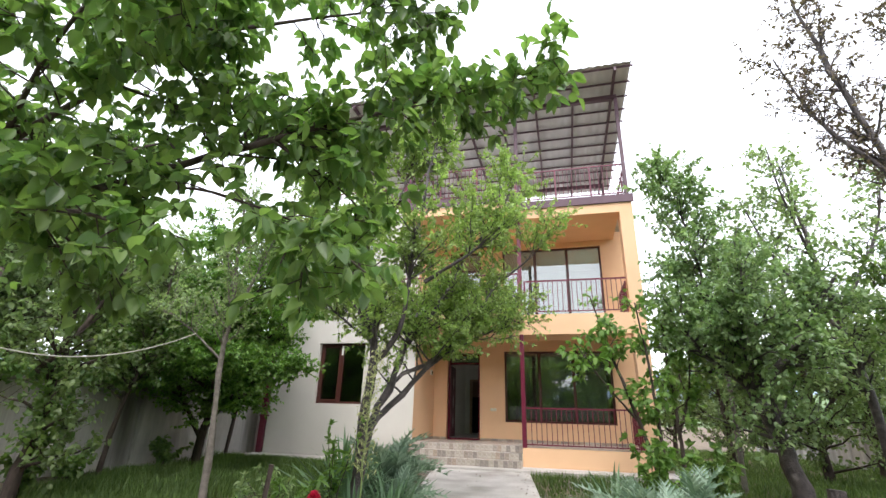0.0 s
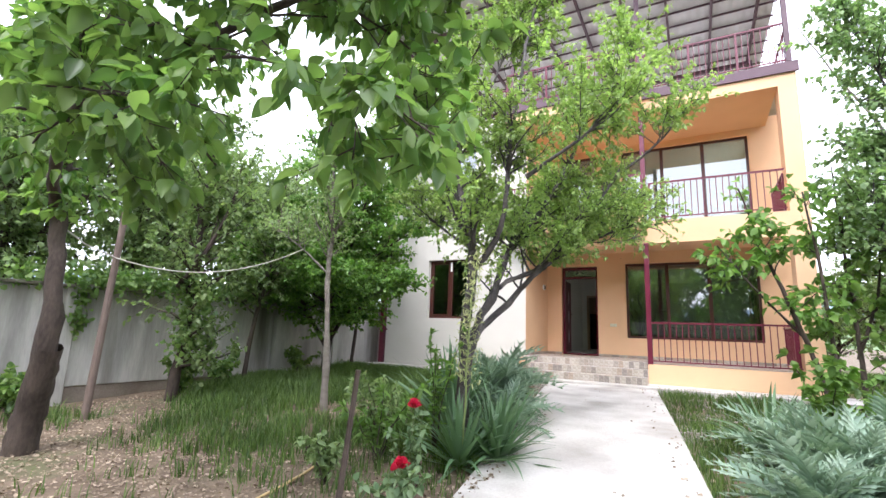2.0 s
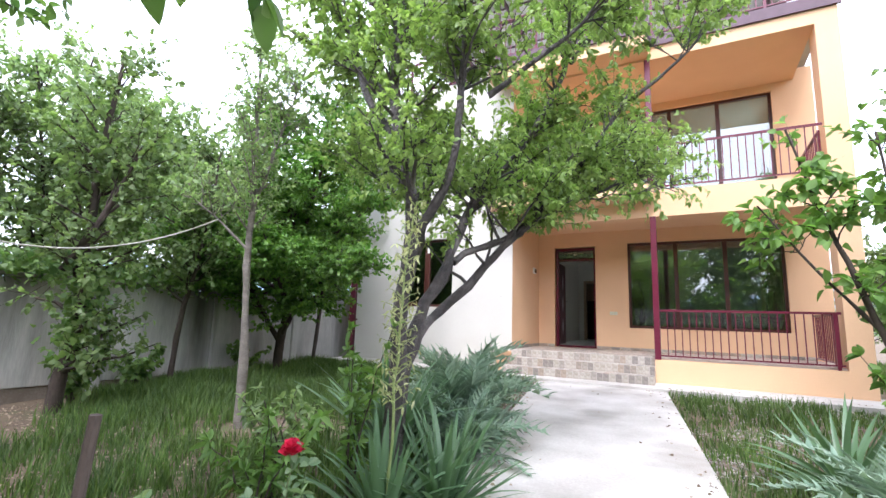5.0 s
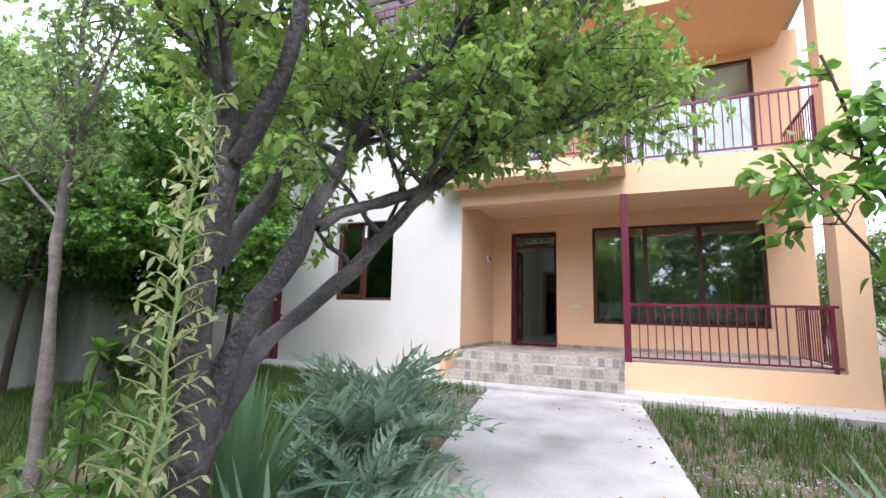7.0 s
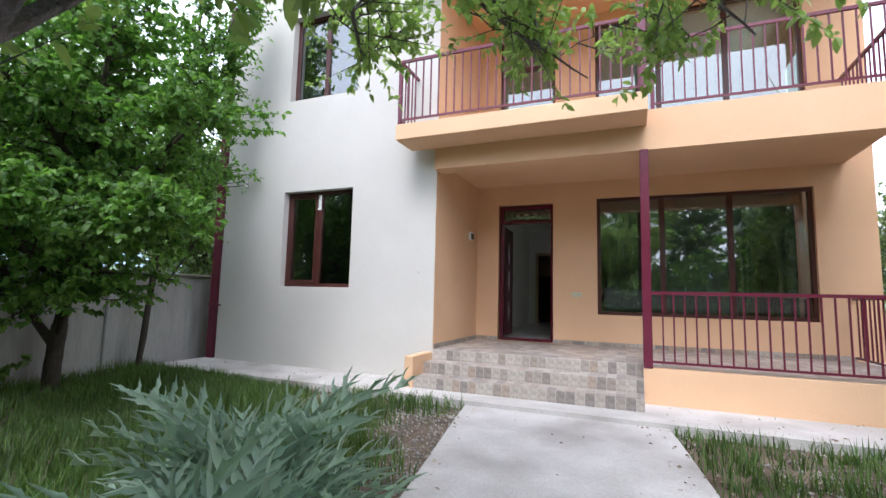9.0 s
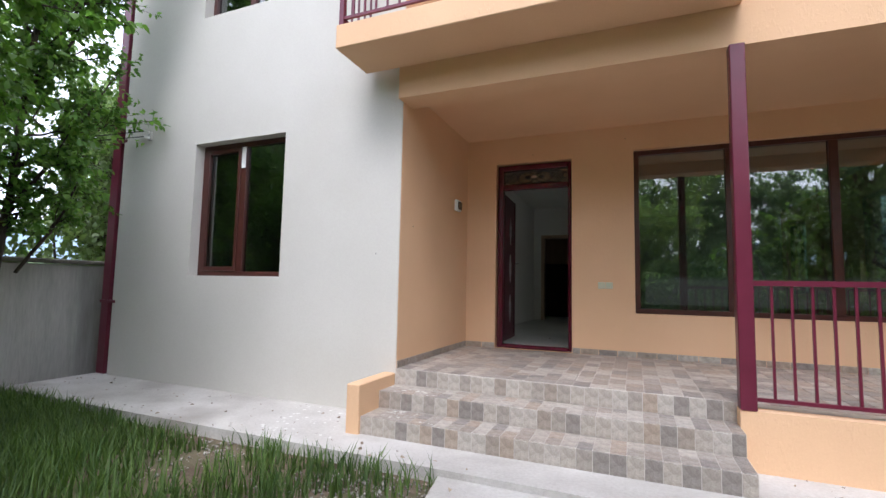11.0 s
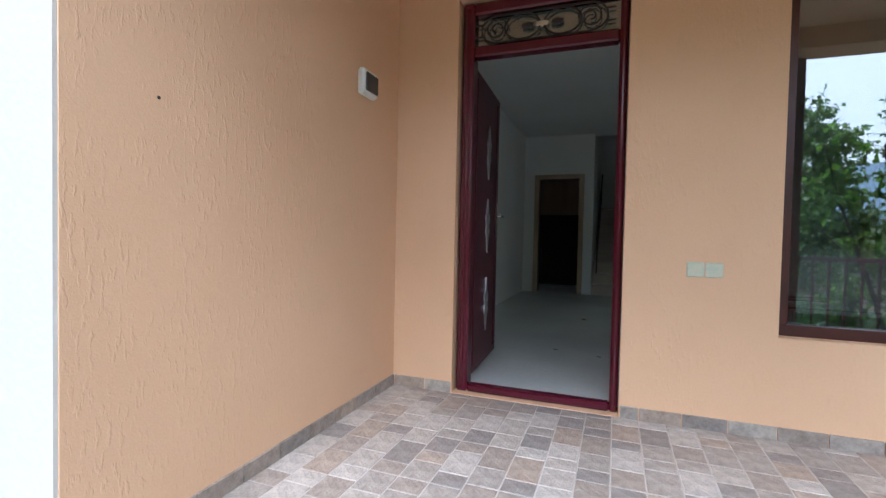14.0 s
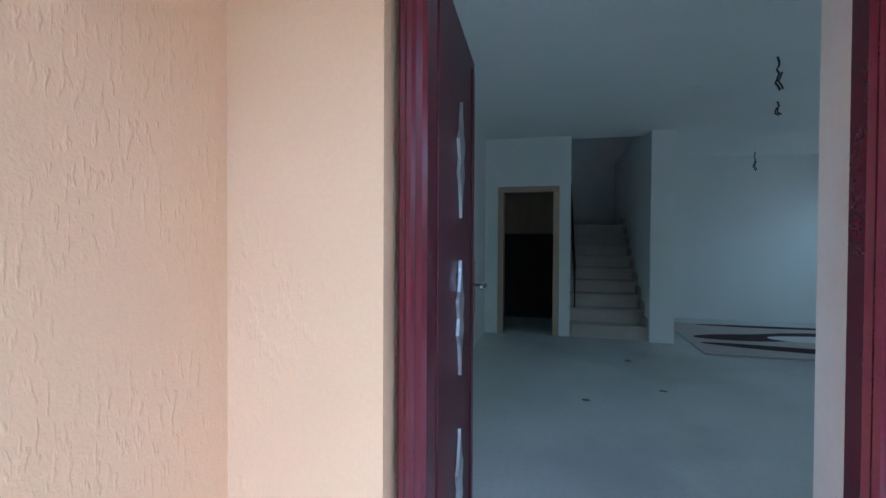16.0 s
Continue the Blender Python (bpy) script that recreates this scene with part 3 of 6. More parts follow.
BLACK = material("black_iron", (0.02, 0.018, 0.018), 0.5)
GILT = material("pale_gilt", (0.55, 0.45, 0.33), 0.5)
DOORRED = mottled("door_frame_red", (0.075, 0.004, 0.015), (0.095, 0.007, 0.02), 4, 150, 0.22)
REDMAT = mottled("door_red", (0.06, 0.006, 0.014), (0.078, 0.009, 0.018), 4, 150, 0.45)
SILVERPLATE = mottled("silver_plate", (0.42, 0.42, 0.43), (0.6, 0.6, 0.6), 20, 90, 0.35, metal=0.7)
CHROME = material("chrome", (0.7, 0.7, 0.7), 0.2, 1.0)
PLASTIC = mottled("white_plastic", (0.72, 0.72, 0.68), (0.78, 0.78, 0.74), 8, 60, 0.4)
SMOKE = material("smoked_cover", (0.05, 0.05, 0.05), 0.15)
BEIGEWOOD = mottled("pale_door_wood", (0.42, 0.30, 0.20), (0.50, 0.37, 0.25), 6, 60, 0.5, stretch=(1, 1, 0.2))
TRAV = mottled("stair_stone", (0.46, 0.40, 0.34), (0.56, 0.50, 0.43), 3, 40, 0.5)
SOILWALL = mottled("footing_concrete", (0.17, 0.135, 0.105), (0.28, 0.24, 0.195), 2, 40, 0.95, 0.3, 40)
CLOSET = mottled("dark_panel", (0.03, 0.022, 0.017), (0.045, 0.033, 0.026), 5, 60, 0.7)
front_door()


# ---- rails and posts ----
def rail(name, a, b, z0, z1, posts, label, step=0.115, group=""):
    """A steel balustrade from a to b: top and bottom rail, uprights, and thicker posts."""
    a, b = Vector((*a, 0)), Vector((*b, 0))
    d = b - a
    n = max(2, round(d.length / step))
    root = thing(name, a.x, a.y, z0, label, "railing", group)
    off = Vector((-a.x, -a.y, -z0))
    def add(nm, p, q, w, mat=RED):
        bm = bmesh.new()
        bar(bm, p + off, q + off, w)
        return part(nm, bm, mat, root)
    up = Vector((0, 0, 1))
    add("top_rail", a + up * z1, b + up * z1, 0.026)
    add("bottom_rail", a + up * (z0 + 0.07), b + up * (z0 + 0.07), 0.018)
    bal = None
    for i in range(1, n):
        p = a + d * (i / n)
        if bal is None:
            bal = add("baluster", p + up * (z0 + 0.07), p + up * z1, 0.0115)
            p0 = p
        else:
            o = bpy.data.objects.new("baluster", bal.data)
            scene.collection.objects.link(o)
            o.parent = root
            o.location = p - p0
    for f in posts:
        p = a + d * f
        add("post", p + up * z0, p + up * (z1 + 0.01), 0.032)
    return root


rail("porch_railing", (-0.92, 11.33), (1.60, 11.33), TZ - 0.03, 1.31, (0.97,), "dark red steel balustrade at the porch edge")
rail("balcony_railing", (-4.06, 10.82), (-0.97, 10.82), 3.55, 4.46, (0.0, 1.0), "dark red steel balustrade along the balcony")
rail("balcony_side_railing", (-4.06, 10.86), (-4.06, 11.38), 3.55, 4.46, (), "dark red steel balustrade at the balcony end")
rail("upper_railing", (-0.86, 11.32), (1.60, 11.32), 3.53, 4.39, (0.0,), "dark red steel balustrade on the upper floor")
rail("upper_side_railing", (1.62, 11.66), (1.62, 13.28), 3.53, 4.39, (0.0,), "dark red steel balustrade at the upper side")
rail("porch_side_railing", (1.62, 11.66), (1.62, 13.28), TZ - 0.02, 1.31, (0.0,), "dark red steel balustrade at the porch side")
rail("deck_railing", (-0.86, 11.32), (1.88, 11.32), 6.64, 7.55, (0.0, 0.34, 0.67, 1.0), "purple-red steel balustrade at the roof deck edge")
rail("deck_front_railing", (-4.06, 10.82), (-0.97, 10.82), 6.66, 7.55, (0.0, 0.33, 0.66, 1.0), "purple-red steel balustrade on the projecting deck")
rail("deck_side_railing", (1.88, 11.4), (1.88, 20), 6.70, 7.55, (0.2, 0.4, 0.6, 0.8), "purple-red steel balustrade at the deck side", 0.2)
rail("deck_left_railing", (WX0 + 0.1, FY + 0.1), (-4.1, FY + 0.1), 6.70, 7.55, (0.0, 0.33, 0.66, 1.0), "purple-red steel balustrade over the cream wall", 0.13)

for z0, z1, mat in ((TZ - 0.03, 3.03, RED), (3.53, 6.16, RED), (6.42, 9.78, ROOFRED)):
    p = part("steel_post", boxes((-1.02, -0.92, 11.26, 11.36, z0, z1), bevel=0.006), mat)
    tagged(p, "dark red painted square steel post", "post", "porch posts")

# ---- roof canopy ----
canopy = thing("roof_canopy", 0, 11.3, 9.8, "corrugated grey metal canopy on dark red steel rafters over the deck", "canopy")
def canopy_part(nm, bm, mat):
    bmesh.ops.translate(bm, vec=(0, -11.3, -9.8), verts=bm.verts)
    return part(nm, bm, mat, canopy)
X0, X1, Y0, Y1, RZ = -8.2, 2.24, 10.2, 17.6, 9.93
for x in np.arange(1.78, -8.2, -1.07):
    canopy_part("rafter", boxes((x - 0.03, x + 0.03, Y0 + 0.05, Y1, RZ - 0.16, RZ - 0.04)), ROOFRED)
for y in np.arange(Y0 + 0.12, Y1, 0.62):
    canopy_part("purlin", boxes((X0, X1, y - 0.02, y + 0.02, RZ - 0.04, RZ - 0.0)), ROOFRED)
canopy_part("main_beam", boxes((X0 + 0.3, X1 - 0.35, 11.25, 11.37, RZ - 0.29, RZ - 0.16)), ROOFRED)
canopy_part("rear_beam", boxes((X0 + 0.3, X1 - 0.35, 16.6, 16.72, RZ - 0.29, RZ - 0.16)), ROOFRED)
for x in (1.86, -4.1, -7.7):
    canopy_part("canopy_post", boxes((x - 0.045, x + 0.045, 11.27, 11.36, 6.66, RZ - 0.29)), ROOFRED)
for x in (1.86, -1.0, -4.1, -7.7):
    canopy_part("canopy_post", boxes((x - 0.045, x + 0.045, 16.6, 16.7, 6.70, RZ - 0.29)), ROOFRED)
bm = bmesh.new()
bar(bm, (1.86, 11.33, 6.8), (1.86, 12.2, 7.6), 0.03)
canopy_part("brace", bm, ROOFRED)
sx = np.arange(X0, X1 + 0.001, 0.055)
sy = np.array(sorted([*np.arange(Y0, Y1, 0.35), *(np.arange(Y0 + 0.35, Y1, 0.35) - 0.02), Y1]))
hz = lambda i: (0.0, 0.024, 0.024, 0.0)[i % 4]
sv = np.array([(x, y - 11.3, RZ + 0.006 + hz(i) + 0.016 * (((y - Y0) / 0.35) % 1.0) - 9.8) for y in sy for i, x in enumerate(sx)])
n = len(sx)
sf = np.array([(j * n + i, j * n + i + 1, (j + 1) * n + i + 1, (j + 1) * n + i) for j in range(len(sy) - 1) for i in range(n - 1)])
raw("roof_sheet", sv, sf, TIN, canopy)

# ---- upper balcony door, downpipe, wall fittings ----
window("door_2", -3.33, -2.33, 3.58, 6.0, BY + 0.07, [], "tall upper balcony door with a brown frame")
bm = boxes((-3.27, -2.39, BY + 0.06, BY + 0.12, 5.36, 5.42), (-3.27, -2.39, BY + 0.06, BY + 0.12, 4.5, 4.56))
structure("door_2_bar", bm, BROWN, "brown glazing bar of the upper door", "trim")
pipe = thing("downpipe", -8.0, 11.45, 0.05, "dark red square steel downpipe at the house corner", "downpipe")
part("pipe", boxes((-0.08, 0.08, -0.06, 0.06, 0, 6.5), bevel=0.01), RED, pipe)
for z in (0.9, 3.0, 5.2):
    part("bracket", boxes((-0.09, 0.2, -0.07, 0.07, z, z + 0.04)), RED, pipe)
fb = thing("fuse_box", CX, 12.885, 2.252, "white plastic fuse box with a smoked cover", "fuse box")
part("body", boxes((0.0, 0.045, -0.078, 0.078, -0.06, 0.08), bevel=0.012), PLASTIC, fb)
part("cover", boxes((0.045, 0.056, -0.064, 0.064, -0.042, 0.058), bevel=0.006), SMOKE, fb, "smoked plastic cover")
TAPED = mottled("taped_plate", (0.66, 0.60, 0.45), (0.50, 0.58, 0.46), 30, 120, 0.5)
so = thing("wall_socket", -1.985, BY, 1.295, "double white socket taped over on the porch wall", "socket")
for dx in (-0.042, 0.042):
    bm = boxes((dx - 0.04, dx + 0.04, -0.012, 0.0, -0.038, 0.038), bevel=0.004)
    sp = part("socket_plate", bm, TAPED, so)
    bm = bmesh.new()
    bmesh.ops.create_cone(bm, cap_ends=True, segments=16, radius1=0.02, radius2=0.02, depth=0.006, matrix=pose(dx, -0.013, 0, 90))
    part("socket_well", bm, TAPED, sp)

# ---- indoors ----
structure("upper_inner_wall", boxes((WX0 + 0.31, RX - 0.31, 17.6, 17.72, 3.41, 6.54), (-4.05, -3.93, BY + 0.31, 17.6, 3.41, 6.54)), INWALL, "pale plastered wall of the upper room", "wall")
structure("upper_ceiling", boxes((WX0 + 0.31, RX - 0.31, BY + 0.31, 22.3, 6.55, 6.63)), INWALL, "white plastered upper ceiling", "ceiling")
structure("threshold", boxes((-3.328, -2.376, BY + 0.094, BY + 0.299, 0.47, 0.5036)), INFLOOR, "grey screed threshold inside the front door", "floor")
structure("door_lining", boxes((-2.3745, -2.368, BY + 0.092, BY + 0.302, 0.502, 2.85)), INWALL, "pale plaster lining of the door opening", "trim")
PY = 18.78
structure("inner_wall_left", boxes((-4.05, -3.93, BY + 0.3, PY, 0.50, 3.21)), INWALL, "pale plastered room wall", "wall")
structure("inner_wall_back", wall_xz(-3.93, -2.77, 0.50, 3.21, PY, PY + 0.15, [(-3.67, -3.0, 0.50, 2.46)]), INWALL, "pale plastered wall with a doorway", "wall")
structure("stair_wall", boxes((-1.79, -1.50, PY - 0.1, 20.9, 0.50, 3.21), (-2.90, -2.775, PY + 0.15, 22.6, 0.50, 6.2)), INWALL, "pale plastered stair wall", "wall")
structure("room_wall_back", boxes((-1.50, RX - 0.3, 20.9, 21.05, 0.50, 3.21), (-3.0, -1.0, 22.4, 22.55, 0.5, 6.2), (-1.79, -1.5, 20.9, 22.6, 0.5, 3.21)), INWALL, "pale plastered back wall of the room", "wall")
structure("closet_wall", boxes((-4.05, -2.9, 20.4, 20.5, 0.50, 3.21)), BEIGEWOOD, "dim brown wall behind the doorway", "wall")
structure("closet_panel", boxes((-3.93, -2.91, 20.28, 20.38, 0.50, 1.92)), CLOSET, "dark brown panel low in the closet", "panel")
dr = thing("doorway_trim", -3.335, PY, 0.50, "pale wood trim round an inner doorway", "door frame")
part("trim", boxes((-0.415, -0.335, -0.02, 0.16, 0, 1.96), (0.335, 0.415, -0.02, 0.16, 0, 1.96), (-0.415, 0.415, -0.022, 0.162, 1.96, 2.04), bevel=0.006), BEIGEWOOD, dr)
stairs = thing("staircase", -2.28, PY, 0.50, "pale stone staircase between plastered walls", "staircase")
for i in range(9):
    part("tread", boxes((-0.485, 0.485, 0.27 * i - 0.03, 0.27 * i + 0.27, 0.178 * (i + 1) - 0.03, 0.178 * (i + 1)), bevel=0.006), TRAV, stairs)
    part("riser", boxes((-0.48, 0.48, 0.27 * i, 0.27 * i + 0.27, 0.178 * i, 0.178 * (i + 1) - 0.032)), TRAV, stairs)
    part("skirting_tile", boxes((0.455, 0.484, 0.27 * i - 0.02, 0.27 * i + 0.25, 0.178 * (i + 1) + 0.002, 0.178 * (i + 1) + 0.11)), TRAV, stairs)
hr = thing("handrail", -2.70, PY + 0.3, 1.2, "dark steel stair handrail", "handrail")
def handrail_bar(name, a, b, r):
    part(name, bar(bmesh.new(), a, b, r), BLACK, hr)
handrail_bar("top_rail", (0, 0, 0.2), (0, 2.2, 1.65), 0.02)
handrail_bar("newel", (0, 0, -0.5), (0, 0, 0.2), 0.016)
for i in range(1, 8):
    handrail_bar("baluster", (0, 0.28 * i, -0.3 + 0.185 * i), (0, 0.28 * i, 0.2 + 0.185 * i), 0.009)


def side_window(name, y, h):
    root = thing(name, RX - 0.2, y, 1.25, "side window with a brown frame", "window", "", "structure")
    t = 0.055
    part("window_frame", boxes((-0.03, 0.03, -h, h, 0, t), (-0.03, 0.03, -h, h, 1.55 - t, 1.55), (-0.03, 0.03, -h, -h + t, t, 1.55 - t), (-0.03, 0.03, h - t, h, t, 1.55 - t), (-0.028, 0.028, -0.03, 0.03, t, 1.55 - t)), BROWN, root)
    for a, b in ((-h + t, -0.03), (0.03, h - t)):
        g = part("pane", boxes((-0.003, 0.003, a, b, t, 1.55 - t)), GLASS, root)
        g.visible_shadow = False


side_window("window_5", 19.85, 0.65)
side_window("window_6", 15.9, 0.9)
# rug with a dark wavy pattern
def rug():
    root = thing("rug", 0.0, 19.2, 0.505, "cream and dark plum rug with wavy bands lying on the floor", "rug")
    part("rug_base", boxes((-1.3, 1.35, -1.05, 1.1, 0, 0.014), bevel=0.004), RUGBASE, root)
    def blob(nm, cx, cy, rx, ry, turn, z, mat, wob):
        bm = bmesh.new()
        vs = []
        for i in range(40):
            a = i / 40 * 2 * math.pi
            k = 1 + wob * math.sin(2 * a + 0.7) + wob * 0.6 * math.sin(3 * a)
            u, v = rx * k * math.cos(a), ry * k * math.sin(a)
            x, y = cx + u * math.cos(turn) - v * math.sin(turn), cy + u * math.sin(turn) + v * math.cos(turn)
            vs.append(bm.verts.new((max(-1.27, min(1.32, x)), max(-1.02, min(1.07, y)), z)))
        f = bm.faces.new(vs)
        bmesh.ops.recalc_face_normals(bm, faces=[f])
        part(nm, bm, mat, root)
    blob("dark_band", -0.2, 0.15, 0.85, 0.28, 0.25, 0.0155, RUGDARK, 0.25)
    blob("dark_band", 0.1, -0.65, 1.15, 0.17, -0.15, 0.0156, RUGDARK, 0.2)
    blob("dark_band", 0.2, 0.95, 1.0, 0.10, 0.0, 0.0157, RUGDARK, 0.1)
    blob("pale_oval", 0.25, 0.1, 0.45, 0.22, 0.1, 0.0175, RUGPALE, 0.1)
RUGBASE = mottled("rug_taupe", (0.50, 0.44, 0.40), (0.58, 0.52, 0.48), 6, 200, 1.0, 0.3, 200)
RUGDARK = mottled("rug_plum", (0.035, 0.018, 0.02), (0.05, 0.028, 0.03), 6, 200, 1.0, 0.3, 200)
RUGPALE = mottled("rug_cream", (0.72, 0.70, 0.66), (0.8, 0.78, 0.74), 6, 200, 1.0, 0.3, 200)
rug()
for x, y, l in ((-1.32, 16.42, 0.26), (-0.8, 17.7, 0.14), (0.04, 20.5, 0.3)):
    wob = np.random.default_rng(int(x * 10) + 50)
    p = bend(wob, [(0, 0, 0), (0.015, 0, -l * 0.4), (-0.02, 0.01, -l * 0.75), (0.02, 0, -l)], 9, 0.006)
    V, F = tube_mesh([(p, np.full(9, 0.008)), (p[4:] + np.array([0.02, 0, 0.01]), np.full(5, 0.007))], 5)
    root = thing("ceiling_wire", x, y, 3.21, "bare dark lamp wire hanging from the ceiling", "wire", "ceiling wires")
    raw("cable", V, F, BLACK, root)
bm = boxes((-0.03, 0.03, -0.03, 0.03, -0.02, 0.0), bevel=0.004)
dtc = part("junction_box", bm, PLASTIC)
dtc.location = (-1.73, 17.0, 3.21)
tagged(dtc, "small grey junction box on the ceiling", "junction box")

rc = np.random.default_rng(17)
for x, y, r in ((-2.72, 16.2, 0.035), (-2.2, 17.6, 0.03), (-2.05, 16.6, 0.025), (-2.85, 14.6, 0.02), (-2.5, 14.5, 0.018)):
    bm = bmesh.new()
    bmesh.ops.create_icosphere(bm, subdivisions=1, radius=r, matrix=Matrix.LocRotScale((0, 0, r * 0.2), None, (1.3, 0.8, 0.22)))
    for v in bm.verts:
        v.co *= 1 + 0.25 * rc.normal()
    cr = part("plaster_crumb", bm, SOILWALL)
    cr.location = (x, y, 0.5)
    tagged(cr, "small dark plaster crumb lying on the screed", "debris", "crumbs on the floor")

# ---- garden walls and distance ----
def garden_wall(name, x, y0, y1, step, label, top=1.5):
    root = thing(name, x, y0, -0.5, label, "garden wall", "", "structure")
    rg = np.random.default_rng(8)
    y = y0
    while y < y1 - 0.1:
        e = min(y + step, y1)
        dz = rg.normal() * 0.012
        fall = float(np.interp(y, [-6, 2.9, 6.3, 11], [-0.28, -0.12, 0.0, 0.08]))
        made = len(root.children)
        part("panel", boxes((-0.05, 0.05, y - y0 + 0.005, e - y0 - 0.005, 0.42, top + 0.5 + dz), bevel=0.012), FENCE, root)
        part("footing", boxes((-0.06, 0.03, y - y0, e - y0 - 0.01, 0.05, 0.418), bevel=0.01), SOILWALL, root)
        part("wall_post", boxes((-0.09, 0.10, y - y0 - 0.09, y - y0 + 0.09, 0.0, top + 0.46), bevel=0.015), FENCE, root)
        part("coping", boxes((-0.11, 0.13, y - y0, e - y0 - 0.006, top + 0.512 + dz, top + 0.565 + dz), bevel=0.012), COPING, root)
        for piece in root.children[made:]:
            piece.location.z = fall
        y += step
    return root


garden_wall("garden_wall", -8.55, -6, 22, 2.0, "whitewashed concrete panel garden wall with dark streaks", 1.42)
garden_wall("far_wall", 8.5, -6, 26, 2.0, "grey concrete garden wall seen between trunks", 1.3)


def hills():
    rg = np.random.default_rng(21)
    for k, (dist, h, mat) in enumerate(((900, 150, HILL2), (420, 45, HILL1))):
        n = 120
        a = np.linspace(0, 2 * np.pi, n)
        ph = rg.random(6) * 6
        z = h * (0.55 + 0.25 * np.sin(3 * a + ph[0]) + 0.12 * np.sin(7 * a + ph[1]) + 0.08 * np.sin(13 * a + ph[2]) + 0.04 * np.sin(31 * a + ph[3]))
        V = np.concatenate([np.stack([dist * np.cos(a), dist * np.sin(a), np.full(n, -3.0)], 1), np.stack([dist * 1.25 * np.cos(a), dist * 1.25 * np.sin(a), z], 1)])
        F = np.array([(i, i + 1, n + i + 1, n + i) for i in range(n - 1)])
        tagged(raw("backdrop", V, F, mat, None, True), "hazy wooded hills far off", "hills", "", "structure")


# the far ridge's pale blue is air haze put into its base colour
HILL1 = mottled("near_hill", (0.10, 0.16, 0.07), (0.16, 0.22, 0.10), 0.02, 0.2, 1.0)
HILL2 = mottled("hazed_far_hill", (0.22, 0.30, 0.38), (0.27, 0.35, 0.42), 0.01, 0.1, 1.0)
hills()

